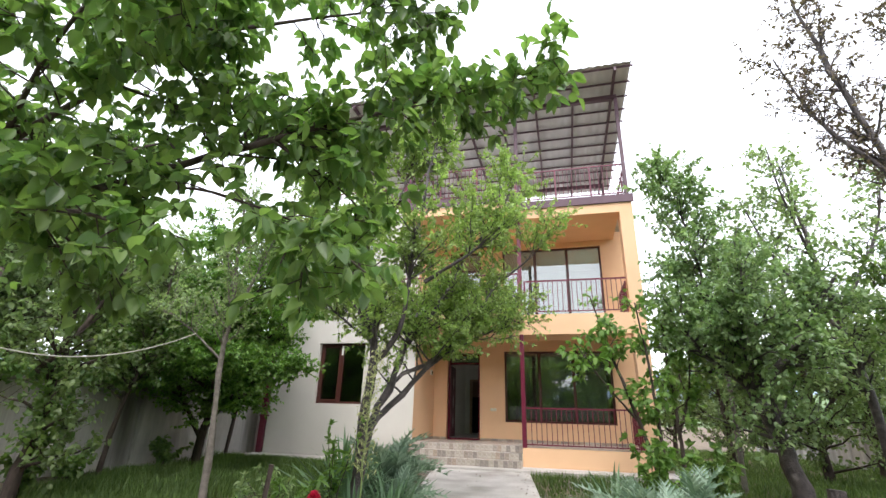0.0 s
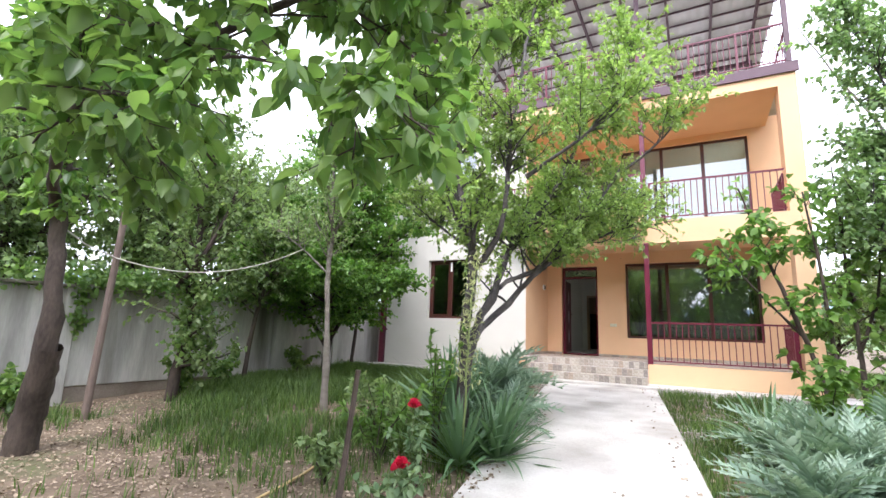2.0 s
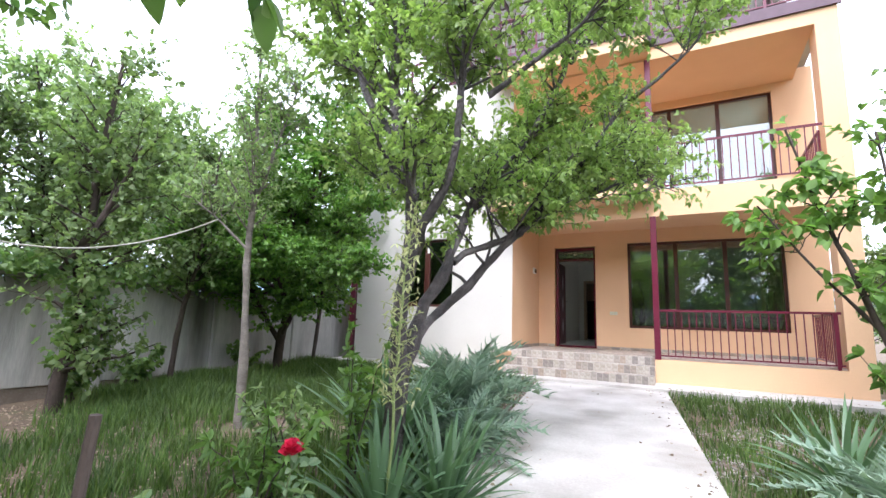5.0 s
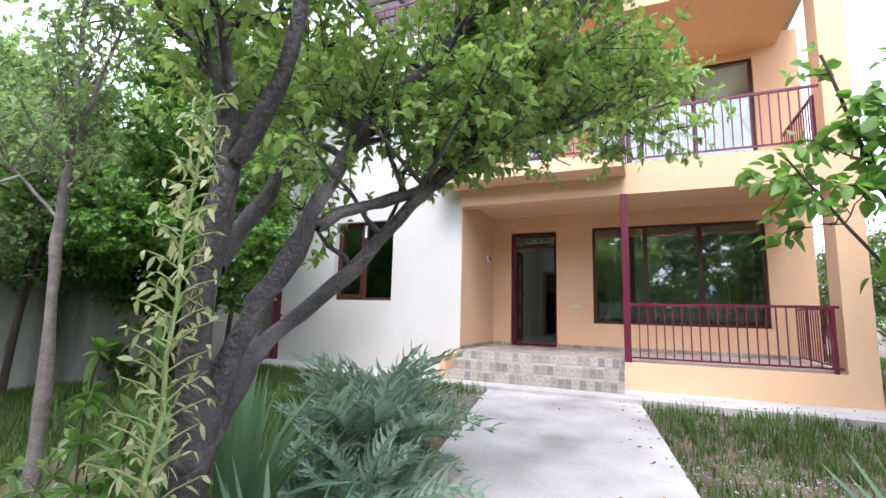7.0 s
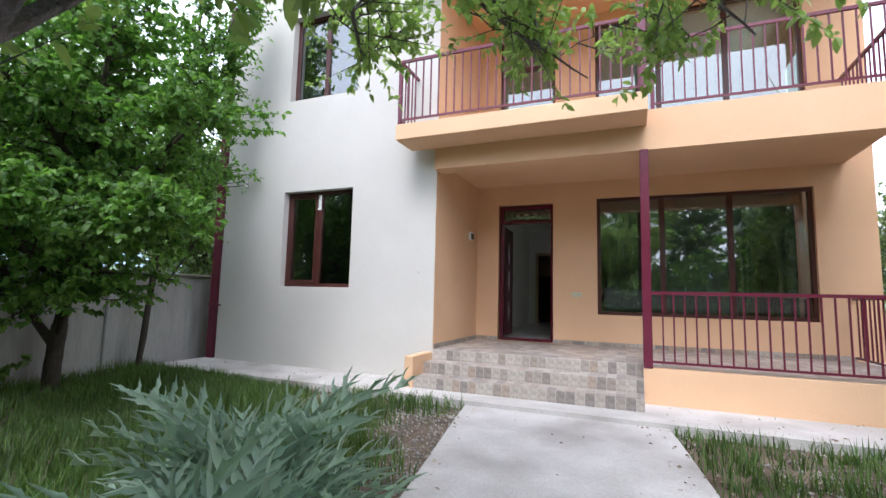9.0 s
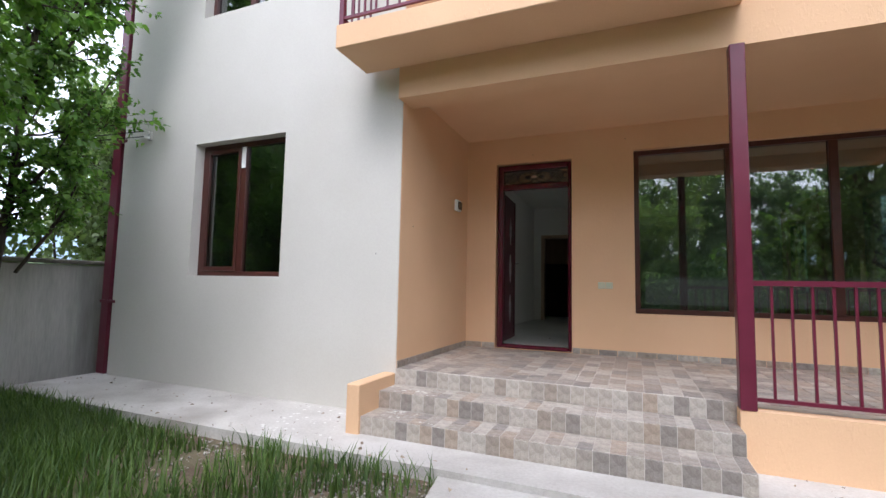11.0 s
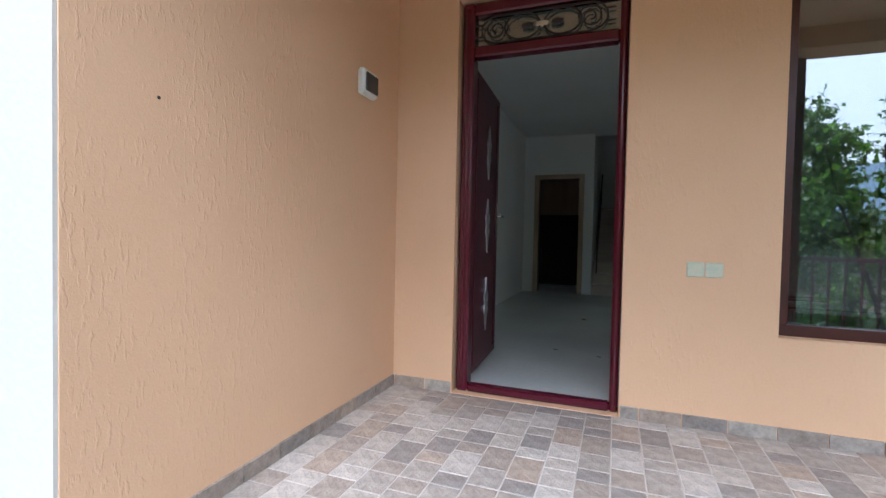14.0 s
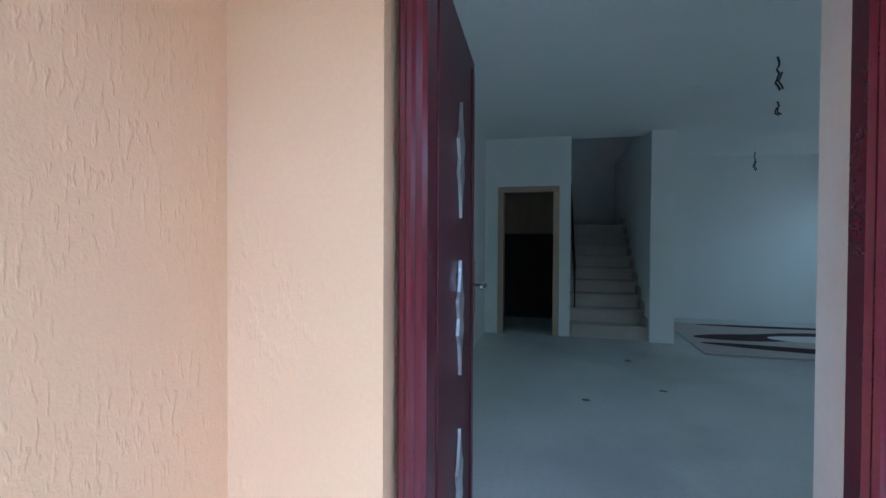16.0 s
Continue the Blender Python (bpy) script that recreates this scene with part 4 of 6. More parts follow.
# ---- trees ----
G = ground_z
tree("plum_tree", "multi-stemmed fruit tree with dark grey bark and small green leaves", [
    ([(-2.25, 4.95, -0.38), (-2.25, 4.95, 0.5), (-2.22, 4.95, 1.0), (-2.19, 4.95, 1.45), (-2.15, 4.95, 1.9), (-2.35, 4.95, 2.4), (-2.45, 5.0, 3.2), (-2.4, 5.1, 4.4)], 0.075, 0.016),
    ([(-2.24, 4.97, -0.3), (-2.24, 5.0, 0.6), (-2.2, 5.1, 0.98), (-2.15, 5.19, 1.19), (-1.99, 5.28, 1.47), (-2.0, 5.28, 1.6), (-1.99, 5.4, 1.75), (-1.95, 5.58, 2.05), (-1.6, 5.8, 2.5), (-1.3, 6.0, 3.2), (-1.1, 6.1, 4.1)], 0.060, 0.014),
    ([(-2.28, 4.98, -0.3), (-2.3, 5.05, 0.55), (-2.26, 5.3, 0.95), (-2.25, 5.43, 1.05), (-2.02, 5.6, 1.28), (-1.85, 5.65, 1.5), (-1.65, 5.68, 1.7), (-1.45, 5.75, 1.95), (-1.15, 6.0, 2.35), (-0.8, 6.2, 3.0)], 0.056, 0.012),
    ([(-1.99, 5.28, 1.45), (-1.95, 5.4, 1.55), (-1.88, 5.5, 1.59), (-1.77, 5.6, 1.63), (-1.66, 5.82, 1.8), (-1.3, 6.1, 2.05), (-0.7, 6.3, 2.3)], 0.03, 0.010),
    ([(-2.11, 4.95, 1.66), (-1.93, 4.93, 1.84), (-1.80, 4.9, 2.12), (-1.7, 4.8, 2.9), (-1.5, 4.6, 3.7)], 0.038, 0.010),
    ([(-2.3, 5.0, 2.3), (-2.8, 5.1, 2.9), (-3.1, 5.2, 3.6), (-3.3, 5.2, 4.3)], 0.045, 0.010),
    ([(-2.4, 5.0, 2.8), (-3.1, 5.5, 3.3), (-3.8, 5.9, 3.9)], 0.04, 0.010),
    ([(-1.95, 5.58, 2.0), (-2.1, 6.3, 2.5), (-2.0, 7.0, 2.8), (-1.8, 7.6, 3.0)], 0.04, 0.010),
    ([(-1.45, 5.75, 1.95), (-1.3, 6.4, 2.45), (-1.1, 7.0, 2.75), (-0.9, 7.4, 2.9)], 0.035, 0.010),
    ([(-2.2, 4.96, 1.25), (-2.32, 5.3, 1.6), (-2.45, 5.6, 1.95), (-2.7, 6.1, 2.5), (-3.0, 6.6, 3.1)], 0.045, 0.010),
    ([(-2.45, 5.6, 1.95), (-3.0, 5.8, 2.3), (-3.6, 5.9, 2.75)], 0.025, 0.008),
    ([(-2.7, 6.1, 2.5), (-3.3, 6.4, 2.75), (-4.0, 6.7, 3.05)], 0.025, 0.008),
    ([(-1.6, 5.0, 2.6), (-1.0, 5.1, 3.0), (-0.5, 5.2, 3.5)], 0.03, 0.008),
    ([(-2.0, 6.9, 2.75), (-1.75, 7.7, 2.7), (-1.35, 8.3, 2.6)], 0.02, 0.007),
    ([(-1.1, 6.9, 2.7), (-0.85, 7.6, 2.65), (-0.5, 8.1, 2.6)], 0.02, 0.007),
    ([(-2.1, 6.7, 2.6), (-2.5, 7.4, 2.7), (-2.8, 8.0, 2.75)], 0.02, 0.007),
    ([(-1.25, 6.0, 3.3), (-0.8, 6.1, 3.9), (-0.5, 6.2, 4.7)], 0.025, 0.008),
    ([(-0.85, 6.2, 2.9), (-0.35, 6.3, 3.3), (0.0, 6.4, 3.8)], 0.02, 0.007),
    ([(-1.55, 4.65, 3.4), (-1.6, 5.0, 4.2), (-1.5, 5.2, 5.0)], 0.025, 0.008),
    ([(-2.45, 5.0, 3.2), (-2.0, 5.2, 4.0), (-1.9, 5.3, 4.9)], 0.025, 0.008)],
    BARK, PLUM, 11, (8.5, 0.75), (8, 0.32), 20, (0.052, 0.028), 0.4, 0.25, 0.45)
tree("broadleaf_tree", "broad-leaved tree with a dark leaning trunk and low boughs", [
    ([(-6.0, 2.75, -0.45), (-5.92, 2.75, 0.0), (-5.80, 2.74, 0.35), (-5.68, 2.72, 0.66)], 0.150, 0.115, "bare"),
    ([(-5.76, 2.73, 0.45), (-5.72, 2.71, 0.85), (-5.74, 2.7, 1.25), (-5.98, 2.7, 1.9), (-6.1, 2.7, 2.9), (-6.0, 2.6, 4.2)], 0.098, 0.05),
    ([(-6.0, 2.7, 2.0), (-5.2, 2.3, 2.3), (-4.2, 2.0, 2.38), (-2.9, 1.85, 2.4), (-1.9, 2.15, 2.85), (-1.1, 2.6, 3.3), (-0.65, 2.8, 3.65)], 0.055, 0.010),
    ([(-6.05, 2.7, 2.6), (-4.8, 2.2, 3.2), (-3.4, 2.0, 3.5), (-2.2, 2.0, 3.9)], 0.05, 0.010),
    ([(-4.6, 2.15, 2.4), (-3.6, 1.75, 2.25), (-2.8, 1.62, 2.15), (-2.25, 1.62, 1.98)], 0.03, 0.008),
    ([(-2.9, 1.85, 2.4), (-2.2, 1.95, 2.4), (-1.5, 2.15, 2.15), (-1.12, 2.25, 1.85)], 0.016, 0.005),
    ([(-3.6, 2.0, 3.4), (-2.6, 1.6, 3.6), (-1.6, 1.7, 3.9)], 0.03, 0.008),
    ([(-5.9, 2.7, 3.0), (-5.2, 3.3, 3.8), (-4.6, 3.8, 4.3)], 0.04, 0.010),
    ([(-2.4, 2.0, 3.8), (-1.5, 2.4, 4.2), (-0.6, 2.7, 4.3)], 0.02, 0.006),
    ([(-4.8, 2.2, 3.2), (-3.3, 1.5, 3.35), (-2.2, 1.1, 3.4), (-1.5, 1.0, 3.35)], 0.025, 0.006),
    ([(-1.9, 2.15, 2.85), (-1.5, 2.5, 2.6), (-1.25, 2.75, 2.3)], 0.012, 0.005),
    ([(-3.4, 2.0, 3.5), (-2.6, 2.5, 3.3), (-1.7, 3.0, 3.3)], 0.02, 0.006),
    ([(-1.1, 2.6, 3.3), (-0.5, 2.75, 3.55), (0.05, 2.85, 3.6)], 0.012, 0.005)],
    DARKBARK, BIGLEAF, 21, (8, 0.65), (5, 0.28), 7, (0.105, 0.064), 0.1, 0.55, 0.35, fine=True)
tree("young_tree", "slender pale-barked young tree tied to a line", [
    ([(-4.87, 5.8, -0.3), (-4.92, 5.8, 0.9), (-5.02, 5.8, 1.8), (-4.97, 5.8, 2.4), (-5.07, 5.8, 3.4), (-5.12, 5.8, 4.5)], 0.055, 0.012),
    ([(-4.99, 5.8, 1.75), (-5.47, 5.7, 2.15), (-6.07, 5.6, 2.55)], 0.02, 0.008),
    ([(-4.97, 5.8, 2.3), (-4.67, 5.8, 3.0), (-4.47, 5.9, 3.8)], 0.025, 0.008)],
    PALEBARK, GREYLEAF, 31, (9, 0.65), (6, 0.33), 10, (0.06, 0.03), 0.6, 0.2, 0.5)
tree("maple_tree", "dense bright green tree with layered low boughs beside the garden wall", [
    ([(-7.75, 8.90, -0.14), (-7.74, 8.90, 0.35), (-7.68, 8.90, 0.75)], 0.10, 0.085, "bare"),
    ([(-7.68, 8.90, 0.70), (-7.50, 8.85, 1.6), (-7.20, 8.85, 2.9), (-7.00, 8.80, 4.3)], 0.075, 0.02),
    ([(-7.72, 8.90, 0.45), (-8.00, 8.60, 1.1), (-8.35, 8.10, 2.2), (-8.5, 7.8, 3.1)], 0.05, 0.015),
    ([(-7.70, 8.90, 0.60), (-7.10, 8.70, 1.25), (-6.30, 8.55, 1.75), (-5.35, 8.50, 2.0)], 0.05, 0.012),
    ([(-7.60, 8.88, 1.1), (-7.1, 8.2, 1.6), (-6.6, 7.5, 2.0), (-6.2, 7.0, 2.25)], 0.04, 0.012),
    ([(-7.55, 8.86, 1.4), (-7.9, 8.0, 1.9), (-8.1, 7.2, 2.3), (-8.2, 6.6, 2.6)], 0.04, 0.012),
    ([(-7.45, 8.86, 1.8), (-6.7, 8.9, 2.5), (-5.9, 9.0, 3.0), (-5.3, 9.1, 3.3)], 0.04, 0.012),
    ([(-7.50, 8.86, 1.6), (-8.1, 9.2, 2.6), (-8.5, 9.4, 3.8)], 0.04, 0.012),
    ([(-7.30, 8.85, 2.5), (-7.1, 8.1, 3.2), (-6.9, 7.4, 3.6)], 0.04, 0.012),
    ([(-7.20, 8.85, 2.9), (-6.6, 8.5, 3.7), (-6.1, 8.3, 4.2)], 0.04, 0.012),
    ([(-7.10, 8.85, 3.4), (-7.6, 8.4, 4.4), (-7.8, 8.1, 5.2)], 0.03, 0.010),
    ([(-7.00, 8.80, 4.1), (-6.8, 8.8, 4.8), (-6.6, 8.8, 5.4)], 0.025, 0.010)],
    DARKBARK, MAPLE, 12, (13, 0.95), (10, 0.42), 17, (0.066, 0.048), 0.12, 0.3, 0.22, flat=0.35)
tree("small_tree", "small dark-stemmed tree by the wall foot", [
    ([(-8.05, 10.2, -0.1), (-8.0, 10.2, 0.8), (-7.85, 10.25, 2.2), (-7.6, 10.2, 3.6), (-7.5, 10.3, 5.0), (-7.45, 10.3, 6.4)], 0.055, 0.012),
    ([(-7.65, 10.2, 3.4), (-7.35, 10.55, 4.4), (-7.0, 10.7, 5.4)], 0.025, 0.008),
    ([(-7.55, 10.3, 4.4), (-7.1, 10.5, 5.3), (-6.8, 10.6, 6.2)], 0.025, 0.008),
    ([(-7.83, 10.35, 1.3), (-7.6, 10.6, 1.9), (-7.45, 10.75, 2.6)], 0.025, 0.008),
    ([(-7.8, 10.3, 2.1), (-7.5, 10.6, 2.8), (-7.3, 10.85, 3.6)], 0.025, 0.008),
    ([(-7.65, 10.2, 3.2), (-7.6, 10.6, 4.0), (-7.5, 10.8, 4.9)], 0.025, 0.008)],
    DARKBARK, MAPLE, 13, (9, 0.6), (7, 0.34), 11, (0.07, 0.045), 0.3, 0.3, 0.25)
tree("ivy_tree", "old trunk wrapped in ivy before the wall", [
    ([(-7.45, 5.1, -0.35), (-7.35, 5.15, 0.6), (-7.3, 5.2, 1.6), (-7.45, 5.2, 2.8), (-7.4, 5.3, 4.6)], 0.09, 0.02),
    ([(-7.47, 5.0, 1.5), (-7.0, 5.2, 2.3), (-6.8, 5.4, 3.2)], 0.05, 0.012)],
    DARKBARK, FARLEAF, 14, (10, 0.95), (6, 0.42), 11, (0.08, 0.055), 0.3, 0.3, 0.1)
tree("thin_tree", "thin dark tree before the garden wall", [
    ([(-8.0, 6.9, -0.25), (-7.95, 6.9, 0.9), (-7.7, 7.0, 2.0), (-7.6, 7.1, 3.9)], 0.05, 0.012)],
    DARKBARK, FARLEAF, 15, (11, 1.0), (7, 0.42), 11, (0.08, 0.055), 0.3, 0.3, 0.35)
rg = np.random.default_rng(77)
for i, (x, y, h) in enumerate(((-10.0, -2.0, 5.6), (-10.6, 1.2, 6.4), (-10.2, 3.6, 5.8), (-10.8, 6.0, 6.8), (-10.3, 8.4, 6.0), (-11.5, 10.5, 7.0), (-10.5, 13.0, 5.2), (-14.0, 4.0, 7.5), (-14.5, 9.0, 7.6), (-13.5, 14.5, 6.6), (-10.5, 17, 5.5))):
    f, g = rg.normal() * 0.3, rg.normal() * 0.3
    tree("garden_tree", "leafy tree rising behind the garden wall", [
        ([(x, y, -0.3), (x + f * 0.3, y, h * 0.35), (x + f, y + g, h * 0.9)], 0.09, 0.015),
        ([(x, y, h * 0.22), (x - 0.7, y + 0.6, h * 0.5), (x - 0.9, y + 0.9, h * 0.8)], 0.05, 0.012),
        ([(x, y, h * 0.25), (x + 0.8, y - 0.5, h * 0.5), (x + 1.0, y - 0.9, h * 0.75)], 0.05, 0.012),
        ([(x, y, h * 0.3), (x + 0.5, y + 0.9, h * 0.55), (x + 0.6, y + 1.3, h * 0.75)], 0.05, 0.012)],
        DARKBARK, (FARLEAF, GREYLEAF)[i % 2], 100 + i, (10, 1.3), (8, 0.5), 14, (0.085, 0.055), 0.3, 0.3, 0.12, "trees behind the wall")
tree("apple_tree", "apple tree with a leaning grey trunk and pruned stump", [
    ([(3.35, 8.4, -0.15), (3.2, 8.35, 0.5), (3.05, 8.3, 1.1), (2.85, 8.3, 1.7), (2.6, 8.3, 2.6), (2.2, 8.3, 3.6)], 0.15, 0.03),
    ([(2.9, 8.3, 1.5), (3.6, 8.1, 2.3), (4.2, 7.9, 3.3)], 0.08, 0.02),
    ([(2.85, 8.3, 1.7), (2.7, 7.6, 2.5), (2.6, 7.0, 3.2)], 0.06, 0.015),
    ([(2.7, 8.3, 2.2), (3.1, 8.8, 3.2), (3.3, 9.2, 4.4)], 0.06, 0.015),
    ([(2.85, 8.3, 1.6), (2.2, 8.1, 2.1), (1.75, 7.9, 2.8)], 0.05, 0.012),
    ([(2.5, 8.3, 2.8), (2.3, 8.2, 4.4), (1.9, 8.1, 5.6)], 0.03, 0.008)],
    BARK, APPLELEAF, 41, (17, 0.95), (7, 0.36), 13, (0.075, 0.048), 0.25, 0.3, 0.2)
bm = bmesh.new()
bar(bm, (0, 0, -0.1), (0.03, 0.0, 0.32), 0.13, 12, 0.11)
stump = part("tree_stump", bm, BARK)
stump.location = (3.65, 8.3, -0.1)
tagged(stump, "short sawn tree stump in the grass", "stump")
tree("sapling", "young broad-leaved tree with several thin stems by the path", [
    ([(1.35, 7.7, -0.2), (1.2, 7.65, 0.6), (0.95, 7.6, 1.4), (0.7, 7.6, 2.2), (0.5, 7.6, 3.0)], 0.04, 0.010),
    ([(1.35, 7.7, -0.2), (1.35, 7.7, 0.9), (1.3, 7.7, 1.9), (1.2, 7.7, 2.9)], 0.035, 0.010),
    ([(1.1, 7.65, 1.0), (0.6, 7.5, 1.6), (0.2, 7.4, 2.2)], 0.02, 0.007)],
    DARKBARK, SAPLEAF, 42, (4.5, 0.45), (4, 0.25), 5, (0.10, 0.07), 0.25, 0.4, 0.3, fine=True)
tree("sapling", "young broad-leaved tree with thin stems by the path", [
    ([(1.75, 8.4, -0.2), (1.75, 8.4, 0.9), (1.7, 8.35, 2.0), (1.65, 8.3, 3.4)], 0.035, 0.010),
    ([(1.72, 8.4, 0.8), (2.0, 8.4, 1.6), (2.1, 8.4, 2.6)], 0.025, 0.008)],
    DARKBARK, SAPLEAF, 43, (5, 0.45), (4, 0.25), 5, (0.10, 0.07), 0.25, 0.4, 0.3, fine=True)
for i, (x, y, h, m) in enumerate(((5.2, 12.0, 5.2, 0), (6.6, 8.5, 5.4, 1), (4.6, 16.0, 4.2, 0), (7.2, 14.0, 5.0, 0), (6.8, 4.5, 5.4, 1), (9.8, 11.0, 6.5, 0), (6.0, 20.0, 4.5, 0), (4.0, 21.0, 3.6, 0), (10.0, 17.0, 5.5, 1), (8.2, 24, 5.0, 0))):
    f = rg.normal() * 0.3
    tree("orchard_tree", "green orchard tree with a dark trunk", [
        ([(x, y, -0.25), (x + f * 0.3, y, h * 0.3), (x + f, y, h * 0.85)], 0.10, 0.015),
        ([(x, y, h * 0.2), (x - 0.9, y + 0.4, h * 0.45), (x - 1.1, y + 0.6, h * 0.7)], 0.05, 0.012),
        ([(x, y, h * 0.22), (x + 0.9, y - 0.4, h * 0.45), (x + 1.1, y - 0.7, h * 0.7)], 0.05, 0.012)],
        DARKBARK, (FARLEAF, BIGLEAF)[m], 200 + i, (12, 1.1), (8, 0.45), 12, (0.08, 0.052), 0.25, 0.35, 0.15, "orchard trees")
tree("tall_tree", "tall sparse tree with dark reddish-brown foliage", [
    ([(5.4, 7.0, -0.2), (5.1, 7.0, 2.5), (4.8, 7.0, 4.6), (4.4, 7.0, 6.6), (4.2, 7.0, 8.2)], 0.10, 0.02),
    ([(4.9, 7.0, 3.8), (5.3, 6.8, 5.6), (5.2, 6.6, 7.4)], 0.05, 0.012),
    ([(4.8, 7.0, 4.4), (4.0, 7.0, 5.6), (3.7, 7.0, 6.8)], 0.04, 0.012)],
    BARK, RUSTLEAF, 51, (7, 0.85), (6, 0.36), 6, (0.07, 0.035), 0.4, 0.3, 0.45)
tree("pear_tree", "airy pale green tree standing over the orchard", [
    ([(5.6, 10.5, -0.2), (5.5, 10.5, 2.4), (5.2, 10.5, 4.6), (5.0, 10.5, 6.8)], 0.10, 0.02),
    ([(5.5, 10.5, 2.6), (4.4, 10.2, 4.2), (3.9, 10.0, 5.6)], 0.05, 0.012),
    ([(5.4, 10.5, 3.2), (6.4, 10.4, 4.8), (6.8, 10.3, 6.4)], 0.05, 0.012),
    ([(5.2, 10.5, 4.4), (4.6, 9.8, 5.6), (4.4, 9.5, 6.6)], 0.04, 0.010)],
    BARK, GREYLEAF, 55, (7, 0.95), (6, 0.4), 6, (0.09, 0.055), 0.35, 0.3, 0.3)
tree("bare_tree", "leafless grey branches above the orchard", [
    ([(2.9, 9.6, -0.1), (2.95, 9.6, 2.5), (2.7, 9.6, 4.2), (2.1, 9.6, 5.4), (1.7, 9.6, 6.4)], 0.05, 0.008),
    ([(2.8, 9.6, 3.8), (2.9, 9.6, 5.4), (2.75, 9.6, 6.6)], 0.03, 0.006),
    ([(2.3, 9.6, 5.0), (2.35, 9.6, 5.9), (2.2, 9.6, 6.5)], 0.018, 0.005),
    ([(2.6, 9.6, 4.4), (2.2, 9.7, 4.9), (1.7, 9.8, 5.2)], 0.018, 0.005)], PALEBARK, GREYLEAF, 52, (0, 0))

# trees and a block of flats on the far side of the street
for i, (x, y, h) in enumerate(((-9.0, -5.5, 8.0), (-5.6, -7.5, 8.6), (-2.0, -8.2, 7.6), (1.6, -7.6, 8.8), (5.0, -7.0, 8.0), (8.5, -5.0, 8.2), (-12.5, -8, 9.0), (9.0, -1.0, 7.0))):
    tree("street_tree", "tall leafy tree at the garden's street side", [
        ([(x, y, -0.45), (x + 0.1, y, h * 0.35), (x + 0.3, y, h * 0.9)], 0.11, 0.02),
        ([(x, y, h * 0.25), (x - 0.9, y + 0.4, h * 0.5), (x - 1.2, y + 0.6, h * 0.8)], 0.06, 0.012),
        ([(x, y, h * 0.12), (x + 0.9, y + 0.5, h * 0.2), (x + 1.6, y + 0.8, h * 0.32)], 0.04, 0.012),
        ([(x, y, h * 0.12), (x - 0.9, y + 0.5, h * 0.2), (x - 1.6, y + 0.7, h * 0.32)], 0.04, 0.012),
        ([(x, y, h * 0.22), (x + 0.9, y - 0.4, h * 0.45), (x + 1.3, y - 0.7, h * 0.75)], 0.06, 0.012)],
        DARKBARK, FARLEAF, 300 + i, (9, 1.5), (8, 0.6), 12, (0.15, 0.10), 0.25, 0.35, 0.15, "street trees")


def hedge(name, label, x0, x1, y, h, n, seed, leaf=0.2, mat=BIGLEAF):
    rgh = np.random.default_rng(seed)
    root = thing(name, (x0 + x1) / 2, y, -0.45, label, "hedge")
    pos = np.stack([x0 + (x1 - x0) * rgh.random(n), y + rgh.normal(size=n) * 0.45, -0.4 + h * rgh.random(n) ** 0.8], 1)
    pos[:, 2] *= 0.85 + 0.2 * np.sin(pos[:, 0] * 1.7) + 0.1 * np.sin(pos[:, 0] * 4.1)
    V, F = leaf_mesh(rgh, pos, rgh.normal(size=pos.shape) + np.array([0, 0.5, 0]), leaf, leaf * 0.65, 0.4)
    raw("foliage", V - np.array([(x0 + x1) / 2, y, -0.45]), F, mat, root)
    lines = [([(x - (x0 + x1) / 2, 0, -0.05), (x - (x0 + x1) / 2 + 0.1, 0.05, h * 0.5), (x - (x0 + x1) / 2, 0.1, h * 0.85)], [0.035, 0.025, 0.01]) for x in np.arange(x0 + 0.4, x1, 0.8)]
    V, F = tube_mesh(lines, 6)
    raw("stem_growth", V, F, DARKBARK, root, True)
    return root


hedge("hedge", "tall dark green hedge along the street wall", -13, 11, -6.2, 3.6, 15000, 401)
thicket = hedge("thicket", "green undergrowth along the far side of the garden wall", -11, 9, 0, 3.1, 22000, 402, 0.11, FARLEAF)
thicket.matrix_world = pose(-10.0, 7.0, -0.45, 0, 0, 90)


def flats(x, y, w, d, storeys):
    h = storeys * 2.9
    root = thing("apartment_building", x, y, -0.5, "grey brick block of flats beyond the trees", "building")
    part("wall", boxes((-w / 2, w / 2, -d, 0, 0, h)), BLOCK, root)
    part("roof", boxes((-w / 2 - 0.3, w / 2 + 0.3, -d - 0.3, 0.3, h, h + 0.5)), FENCE, root)
    for s in range(storeys):
        for k in range(int(w / 3)):
            px, pz = -w / 2 + 1.5 + 3 * k, s * 2.9 + 1.0
            f = part("window", boxes((px - 0.75, px + 0.75, 0.0, 0.06, pz, pz + 1.5)), PLASTIC, root)
            part("pane", boxes((px - 0.68, px - 0.03, 0.06, 0.075, pz + 0.07, pz + 1.43), (px + 0.03, px + 0.68, 0.06, 0.075, pz + 0.07, pz + 1.43)), SMOKE, f)
            if k % 3 == 1:
                part("balcony", boxes((px - 1.1, px + 1.1, 0.06, 1.0, pz - 0.9, pz + 0.1)), FENCE, root)
    return root


BLOCK = mottled("flats_brick", (0.36, 0.32, 0.28), (0.44, 0.40, 0.35), 0.5, 8, 0.9)
flats(-26, -46, 24, 10, 6)
structure("street_wall", boxes((-14, 12, -9.6, -9.4, -0.5, 1.7)), FENCE, "concrete wall at the street side", "wall")


